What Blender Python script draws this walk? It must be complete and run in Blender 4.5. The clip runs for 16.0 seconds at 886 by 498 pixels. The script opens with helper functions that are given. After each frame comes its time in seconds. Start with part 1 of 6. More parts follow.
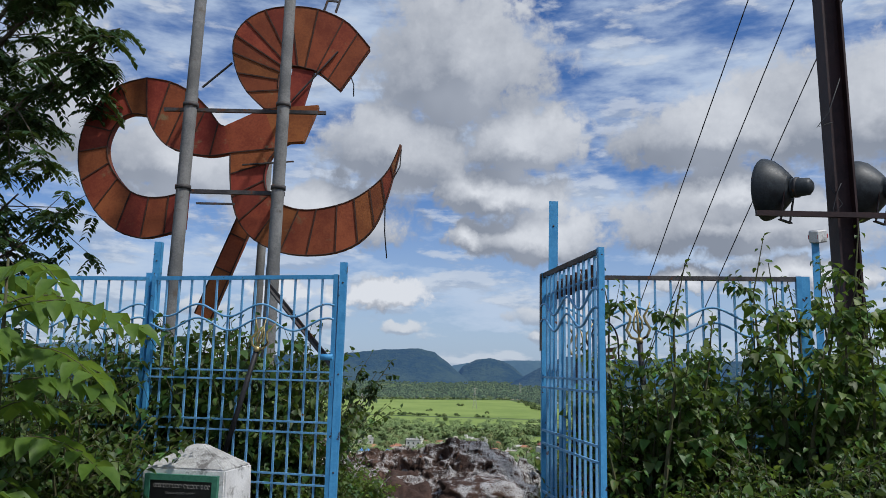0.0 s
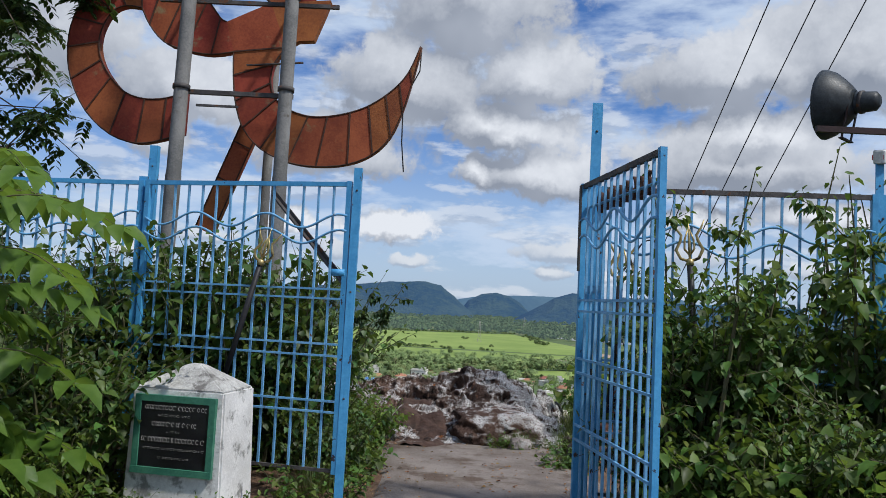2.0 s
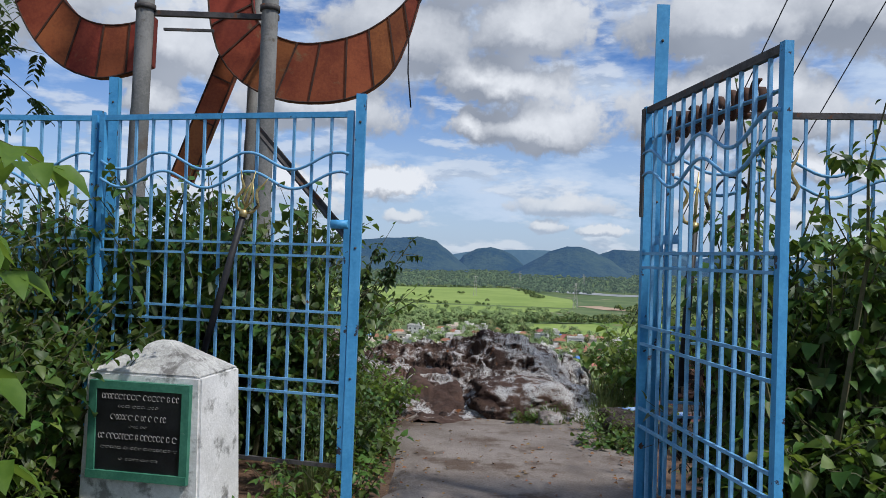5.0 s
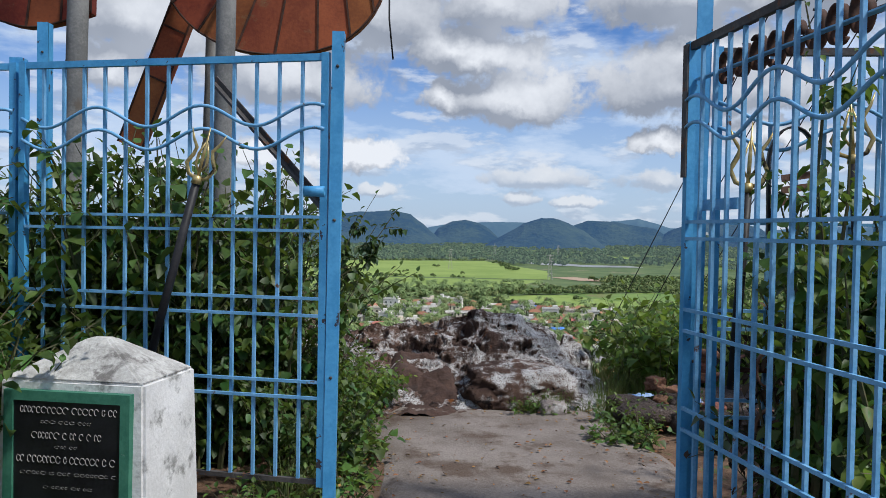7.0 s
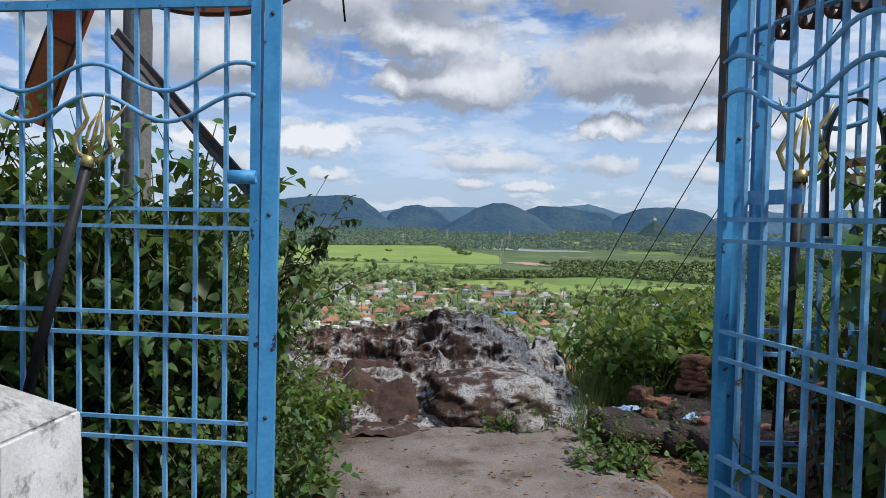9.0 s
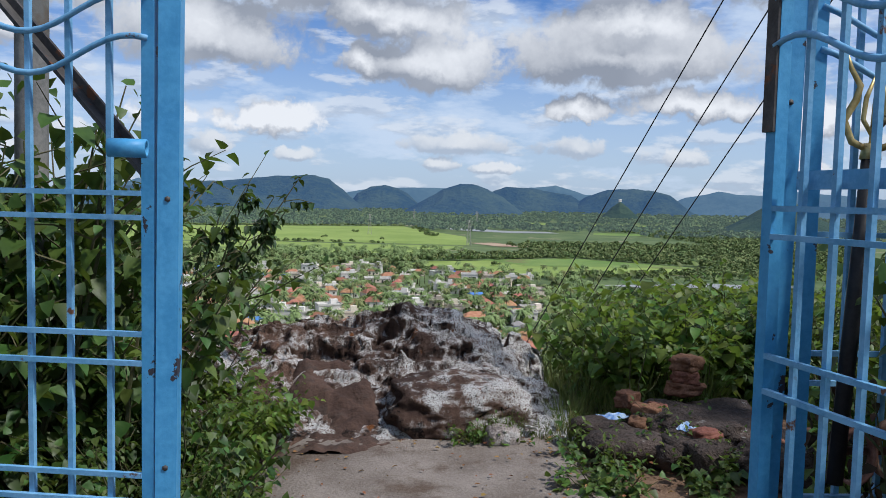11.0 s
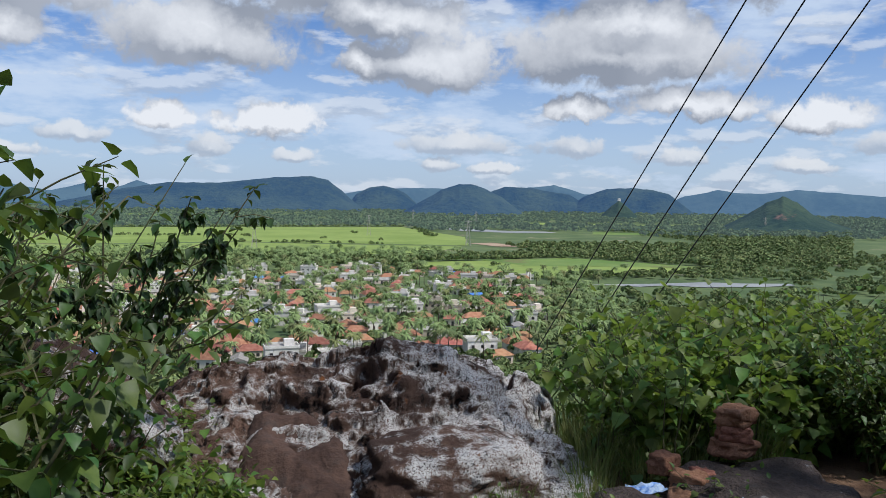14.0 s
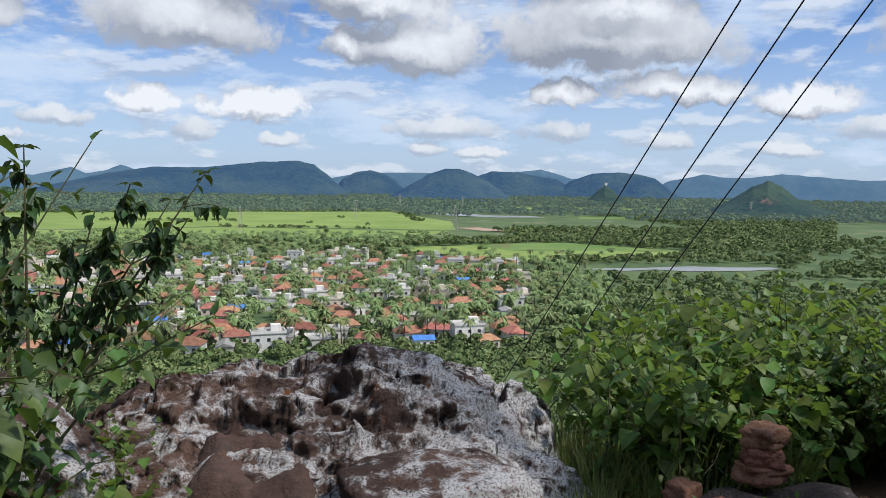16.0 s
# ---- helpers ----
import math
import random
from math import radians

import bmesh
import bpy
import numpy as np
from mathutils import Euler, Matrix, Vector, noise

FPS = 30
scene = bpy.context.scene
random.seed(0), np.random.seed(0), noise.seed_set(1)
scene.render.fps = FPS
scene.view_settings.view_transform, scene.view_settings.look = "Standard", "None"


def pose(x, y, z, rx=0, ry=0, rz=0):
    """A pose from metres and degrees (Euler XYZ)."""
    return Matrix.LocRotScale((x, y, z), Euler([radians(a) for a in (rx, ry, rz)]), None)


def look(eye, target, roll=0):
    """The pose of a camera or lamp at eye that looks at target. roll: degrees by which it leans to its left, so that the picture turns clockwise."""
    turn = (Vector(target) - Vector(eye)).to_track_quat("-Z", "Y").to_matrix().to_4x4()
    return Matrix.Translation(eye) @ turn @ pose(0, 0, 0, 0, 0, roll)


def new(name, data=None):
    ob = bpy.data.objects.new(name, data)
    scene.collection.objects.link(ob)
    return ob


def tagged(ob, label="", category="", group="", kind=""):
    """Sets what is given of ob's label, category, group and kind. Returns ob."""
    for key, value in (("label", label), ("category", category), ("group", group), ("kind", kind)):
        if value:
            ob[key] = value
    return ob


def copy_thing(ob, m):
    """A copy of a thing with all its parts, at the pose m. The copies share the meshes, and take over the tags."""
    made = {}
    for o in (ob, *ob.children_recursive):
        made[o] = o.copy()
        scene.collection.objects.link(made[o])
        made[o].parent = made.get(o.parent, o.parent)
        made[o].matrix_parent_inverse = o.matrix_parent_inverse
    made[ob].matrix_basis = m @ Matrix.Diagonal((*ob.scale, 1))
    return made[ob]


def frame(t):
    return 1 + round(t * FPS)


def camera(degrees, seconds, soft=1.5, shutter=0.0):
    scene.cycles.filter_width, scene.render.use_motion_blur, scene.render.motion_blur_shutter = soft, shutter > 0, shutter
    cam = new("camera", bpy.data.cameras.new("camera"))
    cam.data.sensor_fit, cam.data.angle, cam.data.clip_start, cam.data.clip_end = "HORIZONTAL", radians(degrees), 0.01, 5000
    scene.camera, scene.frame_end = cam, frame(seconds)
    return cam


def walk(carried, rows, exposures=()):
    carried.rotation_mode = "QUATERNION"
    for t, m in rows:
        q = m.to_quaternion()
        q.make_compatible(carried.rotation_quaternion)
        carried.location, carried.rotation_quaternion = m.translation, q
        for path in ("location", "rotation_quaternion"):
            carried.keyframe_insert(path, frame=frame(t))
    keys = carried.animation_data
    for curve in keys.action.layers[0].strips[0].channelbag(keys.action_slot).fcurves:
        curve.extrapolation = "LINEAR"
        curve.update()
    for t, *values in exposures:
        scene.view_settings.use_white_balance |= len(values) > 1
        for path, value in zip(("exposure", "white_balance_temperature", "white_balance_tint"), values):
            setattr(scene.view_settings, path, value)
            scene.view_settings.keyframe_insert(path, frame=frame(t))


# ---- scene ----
cam = camera(60.0, 16.0, soft=0.5)
METRES, EYE, TILT, LEAN, TURN = 5.5, 1.47, 1.6, 1.1, 0.0
ROWS = [
    (0.0, 0.0, 0.0, 0.0, -0.29, 7.33, -2.29),
    (0.5, -0.0098, 0.0289, -0.0079, -0.63, 5.71, -2.45),
    (1.0, -0.0144, 0.0577, -0.0153, -0.49, 4.52, -2.82),
    (1.5, -0.0178, 0.0916, -0.0196, -0.09, 3.33, -3.43),
    (2.0, -0.0207, 0.1184, -0.021, 0.19, 2.38, -3.77),
    (2.5, -0.0282, 0.1485, -0.0229, 0.42, 1.66, -3.8),
    (3.0, -0.0362, 0.1762, -0.0212, 0.39, 1.05, -3.56),
    (3.5, -0.0431, 0.207, -0.0219, 0.26, 0.48, -3.37),
    (4.0, -0.0453, 0.2373, -0.0248, 0.25, 0.11, -3.23),
    (6.5, -0.0691, 0.4035, -0.0284, -1.52, -2.58, -2.21),
    (7.0, -0.0717, 0.4366, -0.0313, -2.1, -2.86, -2.12),
    (7.5, -0.0704, 0.4749, -0.0281, -2.78, -3.12, -2.13),
    (8.0, -0.0713, 0.5055, -0.0285, -3.26, -3.31, -2.22),
    (8.5, -0.0746, 0.5424, -0.0288, -4.22, -3.56, -2.24),
    (9.0, -0.0764, 0.5783, -0.0268, -5.65, -3.86, -2.34),
    (11.5, -0.0577, 0.7298, -0.026, -8.45, -5.32, -2.4),
    (12.0, -0.0577, 0.7636, -0.019, -8.77, -5.34, -2.05),
    (12.5, -0.0544, 0.7878, -0.0198, -8.67, -5.33, -1.91),
    (13.0, -0.0459, 0.8201, -0.0218, -8.45, -5.1, -2.04),
    (13.5, -0.0337, 0.8475, -0.0173, -8.31, -4.96, -2.17),
    (14.0, -0.0247, 0.8742, -0.0176, -8.18, -5.16, -2.27),
    (14.5, -0.02, 0.8978, -0.0194, -8.15, -5.34, -2.44),
    (15.0, -0.0162, 0.9282, -0.0182, -8.48, -5.57, -2.46),
    (15.5, -0.0127, 0.9527, -0.0155, -8.97, -5.94, -2.23),
    (16.0, -0.0058, 0.9795, -0.0186, -9.16, -6.27, -2.25),
]
walk(cam, [(t, pose(0, 0, EYE, TILT, LEAN, TURN) @ pose(METRES * x, METRES * y, METRES * z, 90 + pitch, roll, yaw)) for t, x, y, z, yaw, pitch, roll in ROWS],
     exposures=tuple((t, e, 6150, 10) for t, e in ((0.0, -0.10), (1.0, 0.06), (4.0, 0.06), (7.0, 0.14), (12.0, 0.13), (14.0, 0.09), (16.0, 0.2))))

# ---- world, sun ----
world = bpy.data.worlds.new("world")
scene.world = world
world.use_nodes = True
SUN_EL, SUN_AZ = 54.0, 122.0   # degrees; azimuth from +y towards +x


class Nodes:
    """Small builder for node trees."""

    def __init__(self, tree):
        self.t = tree

    def n(self, kind, **sets):
        node = self.t.nodes.new(kind)
        for k, v in sets.items():
            if k == "operation":
                node.operation = v
            elif k == "blend_type":
                node.blend_type = v
            elif k == "data_type":
                node.data_type = v
            elif k == "noise_dimensions":
                node.noise_dimensions = v
            elif k == "feature":
                node.feature = v
        return node

    def link(self, a, b):
        self.t.links.new(a, b)

    def put(self, socket, v):
        if isinstance(v, bpy.types.NodeSocket):
            self.link(v, socket)
        else:
            socket.default_value = v

    def m(self, op, a, b=0.0, c=0.0, clamp=False):
        node = self.n("ShaderNodeMath", operation=op)
        node.use_clamp = clamp
        self.put(node.inputs[0], a)
        self.put(node.inputs[1], b)
        self.put(node.inputs[2], c)
        return node.outputs[0]

    def v(self, op, a, b=(0, 0, 0), c=(0, 0, 0)):
        node = self.n("ShaderNodeVectorMath", operation=op)
        self.put(node.inputs[0], a)
        self.put(node.inputs[1], b)
        if op == "MULTIPLY_ADD":
            self.put(node.inputs[2], c)
        return node.outputs["Value"] if op in ("LENGTH", "DOT_PRODUCT") else node.outputs[0]

    def xyz(self, x, y, z=0.0):
        node = self.n("ShaderNodeCombineXYZ")
        for s, val in zip(node.inputs, (x, y, z)):
            self.put(s, val)
        return node.outputs[0]

    def noise(self, vec, scale, detail=4.0, rough=0.55, colour=False):
        node = self.n("ShaderNodeTexNoise", noise_dimensions="3D")
        if vec is not None:
            self.link(vec, node.inputs["Vector"])
        node.inputs["Scale"].default_value = scale
        node.inputs["Detail"].default_value = detail
        node.inputs["Roughness"].default_value = rough
        return node.outputs["Color" if colour else "Fac"]

    def ramp(self, fac, lo, hi, smooth=True):
        node = self.n("ShaderNodeMapRange")
        node.interpolation_type = "SMOOTHSTEP" if smooth else "LINEAR"
        self.put(node.inputs["Value"], fac)
        node.inputs["From Min"].default_value = lo
        node.inputs["From Max"].default_value = hi
        return node.outputs["Result"]

    def mix(self, fac, a, b, kind="MIX"):
        node = self.n("ShaderNodeMix", data_type="RGBA", blend_type=kind)
        self.put(node.inputs[0], fac)
        for s, val in ((node.inputs[6], a), (node.inputs[7], b)):
            if isinstance(val, bpy.types.NodeSocket):
                self.link(val, s)
            else:
                s.default_value = (*val, 1.0) if len(val) == 3 else val
        return node.outputs[2]


def build_sky():
    t = world.node_tree
    t.nodes.clear()
    k = Nodes(t)
    out = k.n("ShaderNodeOutputWorld")
    back = k.n("ShaderNodeBackground")
    k.link(back.outputs[0], out.inputs[0])
    sky = k.n("ShaderNodeTexSky")
    sky.sky_type = "NISHITA"
    sky.sun_disc = False
    sky.sun_elevation = radians(SUN_EL)
    sky.sun_rotation = radians(SUN_AZ)
    blue = k.v("SCALE", sky.outputs[0])
    blue.node.inputs["Scale"].default_value = 0.085
    blue = k.v("MULTIPLY", blue, (0.60, 0.92, 1.42))
    co = k.n("ShaderNodeTexCoord").outputs["Generated"]
    sep = k.n("ShaderNodeSeparateXYZ")
    k.link(co, sep.inputs[0])
    az = k.m("MULTIPLY", k.m("ARCTAN2", sep.outputs[0], sep.outputs[1]), 57.2958)
    el = k.m("MULTIPLY", k.m("ARCSINE", sep.outputs[2]), 57.2958)
    # warp of the cloud field at two sizes
    w1 = k.v("SUBTRACT", k.noise(co, 9.0, 5.0, 0.62, True), (0.5, 0.5, 0.5))
    w2 = k.v("SUBTRACT", k.noise(co, 34.0, 4.0, 0.6, True), (0.5, 0.5, 0.5))
    p = k.v("MULTIPLY_ADD", w1, (5.0, 3.0, 0.0), k.xyz(az, el))
    p = k.v("MULTIPLY_ADD", w2, (2.6, 1.7, 0.0), p)
    # cumulus heaps: azimuth, elevation, half width, half height in degrees
    heaps = [(-9, 10.6, 8.0, 3.2), (-21, 10.5, 2.5, 2.2), (2.5, 9.6, 2.2, 1.9), (7.6, 9.7, 5.4, 2.7), (5, 12.6, 4.6, 2.0),
             (21, 10.3, 9.0, 3.3), (22, 12.3, 4.8, 2.3), (18, 6.7, 2.8, 1.1), (-11.7, 5.4, 2.8, 1.1), (-4.6, 5.3, 3.6, 1.2),
             (34.9, 5.9, 3.6, 1.5), (26, 6.9, 5.2, 1.4), (1.2, 22.0, 7.4, 6.4), (-3.4, 15.6, 6.4, 4.6), (6.5, 16.6, 5.0, 3.2),
             (21, 16.6, 8.0, 3.6), (3.1, 13.4, 4.6, 2.4), (-28, 17, 5, 6), (-19.6, 14, 5, 3.8), (30, 17.0, 9, 5.0),
             (-40, 9, 9, 4), (48, 11, 9, 5), (60, 30, 22, 9), (-60, 25, 22, 12), (100, 25, 25, 12), (150, 30, 30, 12), (-120, 30, 30, 14)]
    hor = [(-17.4, 3.9, 2.6, 0.8), (-9.0, 3.5, 1.6, 1.1), (8.8, 3.9, 4.6, 1.0), (17.3, 3.9, 3.0, 1.1), (7.6, 2.4, 1.8, 0.8),
           (25.2, 3.2, 2.2, 0.8), (33.3, 2.6, 2.4, 0.7), (-3, 3.0, 2.2, 0.7), (12, 2.2, 2.0, 0.6), (-22, 2.6, 3, 0.7), (40, 4, 4, 1)]

    def field(q, rows):
        f = None
        for a, e, rx, ry in rows:
            o = k.v("MULTIPLY_ADD", q, (1 / rx, 1 / ry, 0), (-a / rx, -e / ry, 0))
            # flat bases: the lower half falls off faster
            d = k.v("LENGTH", k.v("MAXIMUM", o, k.v("MULTIPLY", o, (-1.0, -1.55, 0))))
            f = d if f is None else k.m("SMOOTH_MIN", f, d, 0.25)
        return f

    fine = k.noise(co, 75.0, 3.0, 0.6)
    mid = k.noise(co, 22.0, 6.0, 0.6)
    f0 = field(p, heaps)
    f1 = field(k.v("ADD", p, (0.9, 1.7, 0)), heaps)
    puff = k.n("ShaderNodeTexVoronoi", feature="SMOOTH_F1")
    k.link(k.v("MULTIPLY_ADD", w2, (0.05, 0.05, 0.05), co), puff.inputs["Vector"])
    puff.inputs["Scale"].default_value = 26.0
    puff.inputs["Detail"].default_value = 2.0
    puff.inputs["Smoothness"].default_value = 0.35
    billow = k.m("SUBTRACT", puff.outputs["Distance"], 0.42)
    grain = k.m("ADD", k.m("MULTIPLY_ADD", mid, 0.75, -0.375), k.m("MULTIPLY_ADD", fine, 0.32, -0.16))
    grain = k.m("ADD", grain, k.m("MULTIPLY", billow, 0.45))
    dens = k.ramp(k.m("ADD", f0, grain), 1.42, 0.98)
    lit = k.ramp(k.m("SUBTRACT", k.m("SUBTRACT", f1, f0), k.m("MULTIPLY", grain, 0.55)), -0.34, 0.66, False)
    ph = k.v("MULTIPLY_ADD", w1, (5.0, 1.2, 0.0), k.xyz(az, el))
    ph = k.v("MULTIPLY_ADD", w2, (3.0, 1.0, 0.0), ph)
    h0 = field(ph, hor)
    h1 = field(k.v("ADD", ph, (0.2, 0.45, 0)), hor)
    hdens = k.ramp(k.m("ADD", h0, grain), 1.3, 0.9)
    hlit = k.ramp(k.m("SUBTRACT", k.m("SUBTRACT", h1, h0), k.m("MULTIPLY", grain, 0.4)), -0.3, 0.55)
    # thin high veil and haze near the horizon
    streak = k.noise(k.xyz(k.m("MULTIPLY", az, 0.055), k.m("MULTIPLY", el, 0.17), 3.0), 1.6, 6.0, 0.6)
    veil = k.m("MULTIPLY", k.ramp(streak, 0.36, 0.66), 0.9)
    veil = k.m("MAXIMUM", veil, k.m("MULTIPLY", k.ramp(el, 16.0, 1.0), 0.62))
    c = k.mix(veil, blue, (0.62, 0.72, 0.86))
    # broken low cloud, denser towards the horizon
    def low(shift):
        q = k.xyz(k.m("MULTIPLY", k.m("ADD", az, 0.4 * shift), 0.12), k.m("MULTIPLY", k.m("ADD", el, shift), 0.36), 7.0)
        return k.noise(q, 1.55, 8.0, 0.56)
    l0, l1 = low(0.0), low(0.55)
    lcover = k.m("MULTIPLY", k.ramp(el, 30.0, 7.0), 0.055)
    ldens = k.ramp(k.m("ADD", l0, lcover), 0.545, 0.66)
    llit = k.ramp(k.m("SUBTRACT", l0, l1), -0.055, 0.075)
    c = k.mix(k.m("MULTIPLY", ldens, 0.6), c, k.mix(llit, (0.44, 0.50, 0.60), (0.76, 0.79, 0.83)))
    c = k.mix(k.m("MULTIPLY", hdens, 0.85), c, k.mix(hlit, (0.43, 0.49, 0.58), (0.80, 0.81, 0.82)))
    dark = k.mix(k.ramp(k.noise(co, 6.0, 3.0), 0.35, 0.65), (0.30, 0.33, 0.39), (0.42, 0.45, 0.51))
    c = k.mix(dens, c, k.mix(lit, dark, (0.86, 0.87, 0.89)))
    k.link(c, back.inputs[0])
    back.inputs[1].default_value = 0.9


build_sky()
sun = new("sun", bpy.data.lights.new("sun", "SUN"))
sun.data.energy, sun.data.angle, sun.data.color = 3.7, radians(4), (1.0, 0.95, 0.87)
_e, _a = radians(SUN_EL), radians(SUN_AZ)
SUN_DIR = Vector((math.sin(_a) * math.cos(_e), math.cos(_a) * math.cos(_e), math.sin(_e)))
sun.matrix_world = look(tuple(SUN_DIR * 50), (0, 0, 0))


# ---- materials ----
def material(name, a, b, rough=0.8, scale=6.0, fine=60.0, bump=0.3, dist=0.01, metal=0.0, vary=0.0, spots=None, spot_at=(0.58, 0.64),
             spot_scale=9.0, spec=0.3, translucent=0.0, island=0.0, haze_glow=None):
    """Two-tone noise material with fine relief; spots: a third colour in patches; vary: change from object to object."""
    mt = bpy.data.materials.new(name)
    mt.use_nodes = True
    t = mt.node_tree
    t.nodes.clear()
    k = Nodes(t)
    out = k.n("ShaderNodeOutputMaterial")
    p = k.n("ShaderNodeBsdfPrincipled")
    co = k.n("ShaderNodeTexCoord").outputs["Object"]
    big = k.noise(co, scale, 5.0, 0.6)
    small = k.noise(co, fine, 4.0, 0.6)
    f = k.ramp(k.m("ADD", k.m("MULTIPLY", big, 0.65), k.m("MULTIPLY", small, 0.35)), 0.36, 0.64)
    c = k.mix(f, a, b)
    if spots:
        s = k.noise(co, spot_scale, 6.0, 0.65)
        c = k.mix(k.ramp(s, *spot_at), c, spots)
    if vary or island:
        if island:
            r = k.n("ShaderNodeNewGeometry").outputs["Random Per Island"]
        else:
            r = k.n("ShaderNodeObjectInfo").outputs["Random"]
        w = vary or island
        hsv = k.n("ShaderNodeHueSaturation")
        k.link(k.m("MULTIPLY_ADD", r, 1.6 * w, 1.0 - 0.8 * w), hsv.inputs["Value"])
        k.link(k.m("MULTIPLY_ADD", k.m("FRACT", k.m("MULTIPLY", r, 7.31)), 0.12 * w, 0.5 - 0.06 * w), hsv.inputs["Hue"])
        k.link(c, hsv.inputs["Color"])
        c = hsv.outputs[0]
    k.link(c, p.inputs["Base Color"])
    p.inputs["Metallic"].default_value = metal
    p.inputs["Specular IOR Level"].default_value = spec
    k.link(k.m("MULTIPLY_ADD", small, 0.3, rough - 0.15, True), p.inputs["Roughness"])
    if bump:
        bn = k.n("ShaderNodeBump")
        bn.inputs["Strength"].default_value = bump
        bn.inputs["Distance"].default_value = dist
        k.link(k.m("ADD", small, k.m("MULTIPLY", big, 1.5)), bn.inputs["Height"])
        k.link(bn.outputs[0], p.inputs["Normal"])
    # faint emission standing in for air haze over distant land
    if haze_glow:
        p.inputs["Emission Color"].default_value = (*haze_glow[0], 1)
        p.inputs["Emission Strength"].default_value = haze_glow[1]
    if translucent:
        tr = k.n("ShaderNodeBsdfTranslucent")
        k.link(k.mix(0.5, c, (0.30, 0.42, 0.05)), tr.inputs[0])
        mx = k.n("ShaderNodeMixShader")
        mx.inputs[0].default_value = translucent
        k.link(p.outputs[0], mx.inputs[1])
        k.link(tr.outputs[0], mx.inputs[2])
        k.link(mx.outputs[0], out.inputs[0])
    else:
        k.link(p.outputs[0], out.inputs[0])
    return mt


M_SOIL = material("earth", (0.10, 0.055, 0.035), (0.19, 0.12, 0.075), 0.95, 3, 45, 0.7, 0.02, spots=(0.07, 0.10, 0.03), spot_scale=2.5)
M_PLAIN = material("plain_ground", (0.06, 0.10, 0.035), (0.12, 0.16, 0.06), 0.95, 0.02, 0.15, 0, spots=(0.26, 0.22, 0.14), spot_at=(0.60, 0.68), spot_scale=0.012)
M_CONC = material("concrete", (0.145, 0.118, 0.10), (0.245, 0.21, 0.185), 0.92, 2.2, 60, 0.8, 0.012, spots=(0.10, 0.07, 0.052), spot_at=(0.50, 0.64), spot_scale=2.3)
M_BLUE = material("blue_paint", (0.045, 0.245, 0.49), (0.08, 0.33, 0.60), 0.5, 7, 60, 0.25, 0.003, spots=(0.030, 0.028, 0.04), spot_at=(0.625, 0.635), spot_scale=9, spec=0.45)
M_BLUEBAR = material("blue_bar_paint", (0.10, 0.29, 0.50), (0.19, 0.41, 0.64), 0.55, 9, 80, 0.25, 0.003, spots=(0.12, 0.055, 0.03), spot_at=(0.64, 0.70), spot_scale=14, spec=0.4)
M_DARKSTEEL = material("old_steel", (0.045, 0.042, 0.042), (0.11, 0.10, 0.095), 0.65, 6, 60, 0.4, 0.004, metal=0.3, spots=(0.14, 0.06, 0.03))
M_RUST = material("rusty_sheet", (0.17, 0.035, 0.014), (0.29, 0.075, 0.028), 0.75, 3.0, 40, 0.4, 0.004, vary=0.28, spots=(0.20, 0.17, 0.085), spot_at=(0.60, 0.72), spot_scale=3.5)
M_RUSTDARK = material("dark_rust", (0.035, 0.018, 0.012), (0.09, 0.04, 0.025), 0.8, 8, 60, 0.3, 0.004)
M_PIPE = material("cement_pipe", (0.115, 0.115, 0.112), (0.22, 0.215, 0.205), 0.85, 3, 60, 0.5, 0.004, spots=(0.10, 0.085, 0.07), spot_at=(0.58, 0.68), spot_scale=4)
M_POLE = material("brown_pole_paint", (0.018, 0.008, 0.009), (0.038, 0.018, 0.018), 0.6, 5, 40, 0.3, 0.003)
M_HORN = material("horn_paint", (0.016, 0.020, 0.023), (0.04, 0.047, 0.052), 0.5, 9, 60, 0.2, 0.003, spots=(0.11, 0.06, 0.04), spot_at=(0.66, 0.72))
M_WHITE = material("limewash", (0.56, 0.55, 0.53), (0.74, 0.73, 0.71), 0.9, 4, 60, 0.5, 0.006, spots=(0.24, 0.235, 0.22), spot_at=(0.53, 0.66), spot_scale=7)
M_CAP = material("mossy_lime_cap", (0.30, 0.29, 0.27), (0.55, 0.54, 0.51), 0.92, 5, 50, 0.7, 0.008, spots=(0.15, 0.14, 0.13), spot_at=(0.54, 0.66), spot_scale=7)
M_GREENFRAME = material("green_paint", (0.03, 0.13, 0.085), (0.06, 0.20, 0.13), 0.6, 8, 60, 0.3, 0.003, spots=(0.3, 0.34, 0.3), spot_at=(0.66, 0.72))
M_BLACKSTONE = material("black_granite", (0.006, 0.006, 0.008), (0.014, 0.014, 0.017), 0.35, 8, 90, 0.05, 0.001, spec=0.5)
M_LETTER = material("pale_lettering", (0.22, 0.21, 0.20), (0.34, 0.33, 0.31), 0.8, 30, 90, 0)
M_GOLD = material("old_brass", (0.28, 0.20, 0.07), (0.52, 0.42, 0.20), 0.4, 9, 50, 0.2, 0.003, metal=0.6, spots=(0.04, 0.03, 0.02), spot_at=(0.56, 0.66))
M_BLACK = material("black_paint", (0.010, 0.010, 0.012), (0.028, 0.027, 0.03), 0.55, 9, 60, 0.2, 0.003)
M_COIL = material("rusted_strip", (0.12, 0.05, 0.035), (0.26, 0.15, 0.115), 0.8, 7, 60, 0.3, 0.003, vary=0.3, spots=(0.16, 0.03, 0.04), spot_at=(0.6, 0.68))
M_WIRE = material("wire", (0.012, 0.012, 0.014), (0.03, 0.03, 0.032), 0.6, 5, 30, 0)
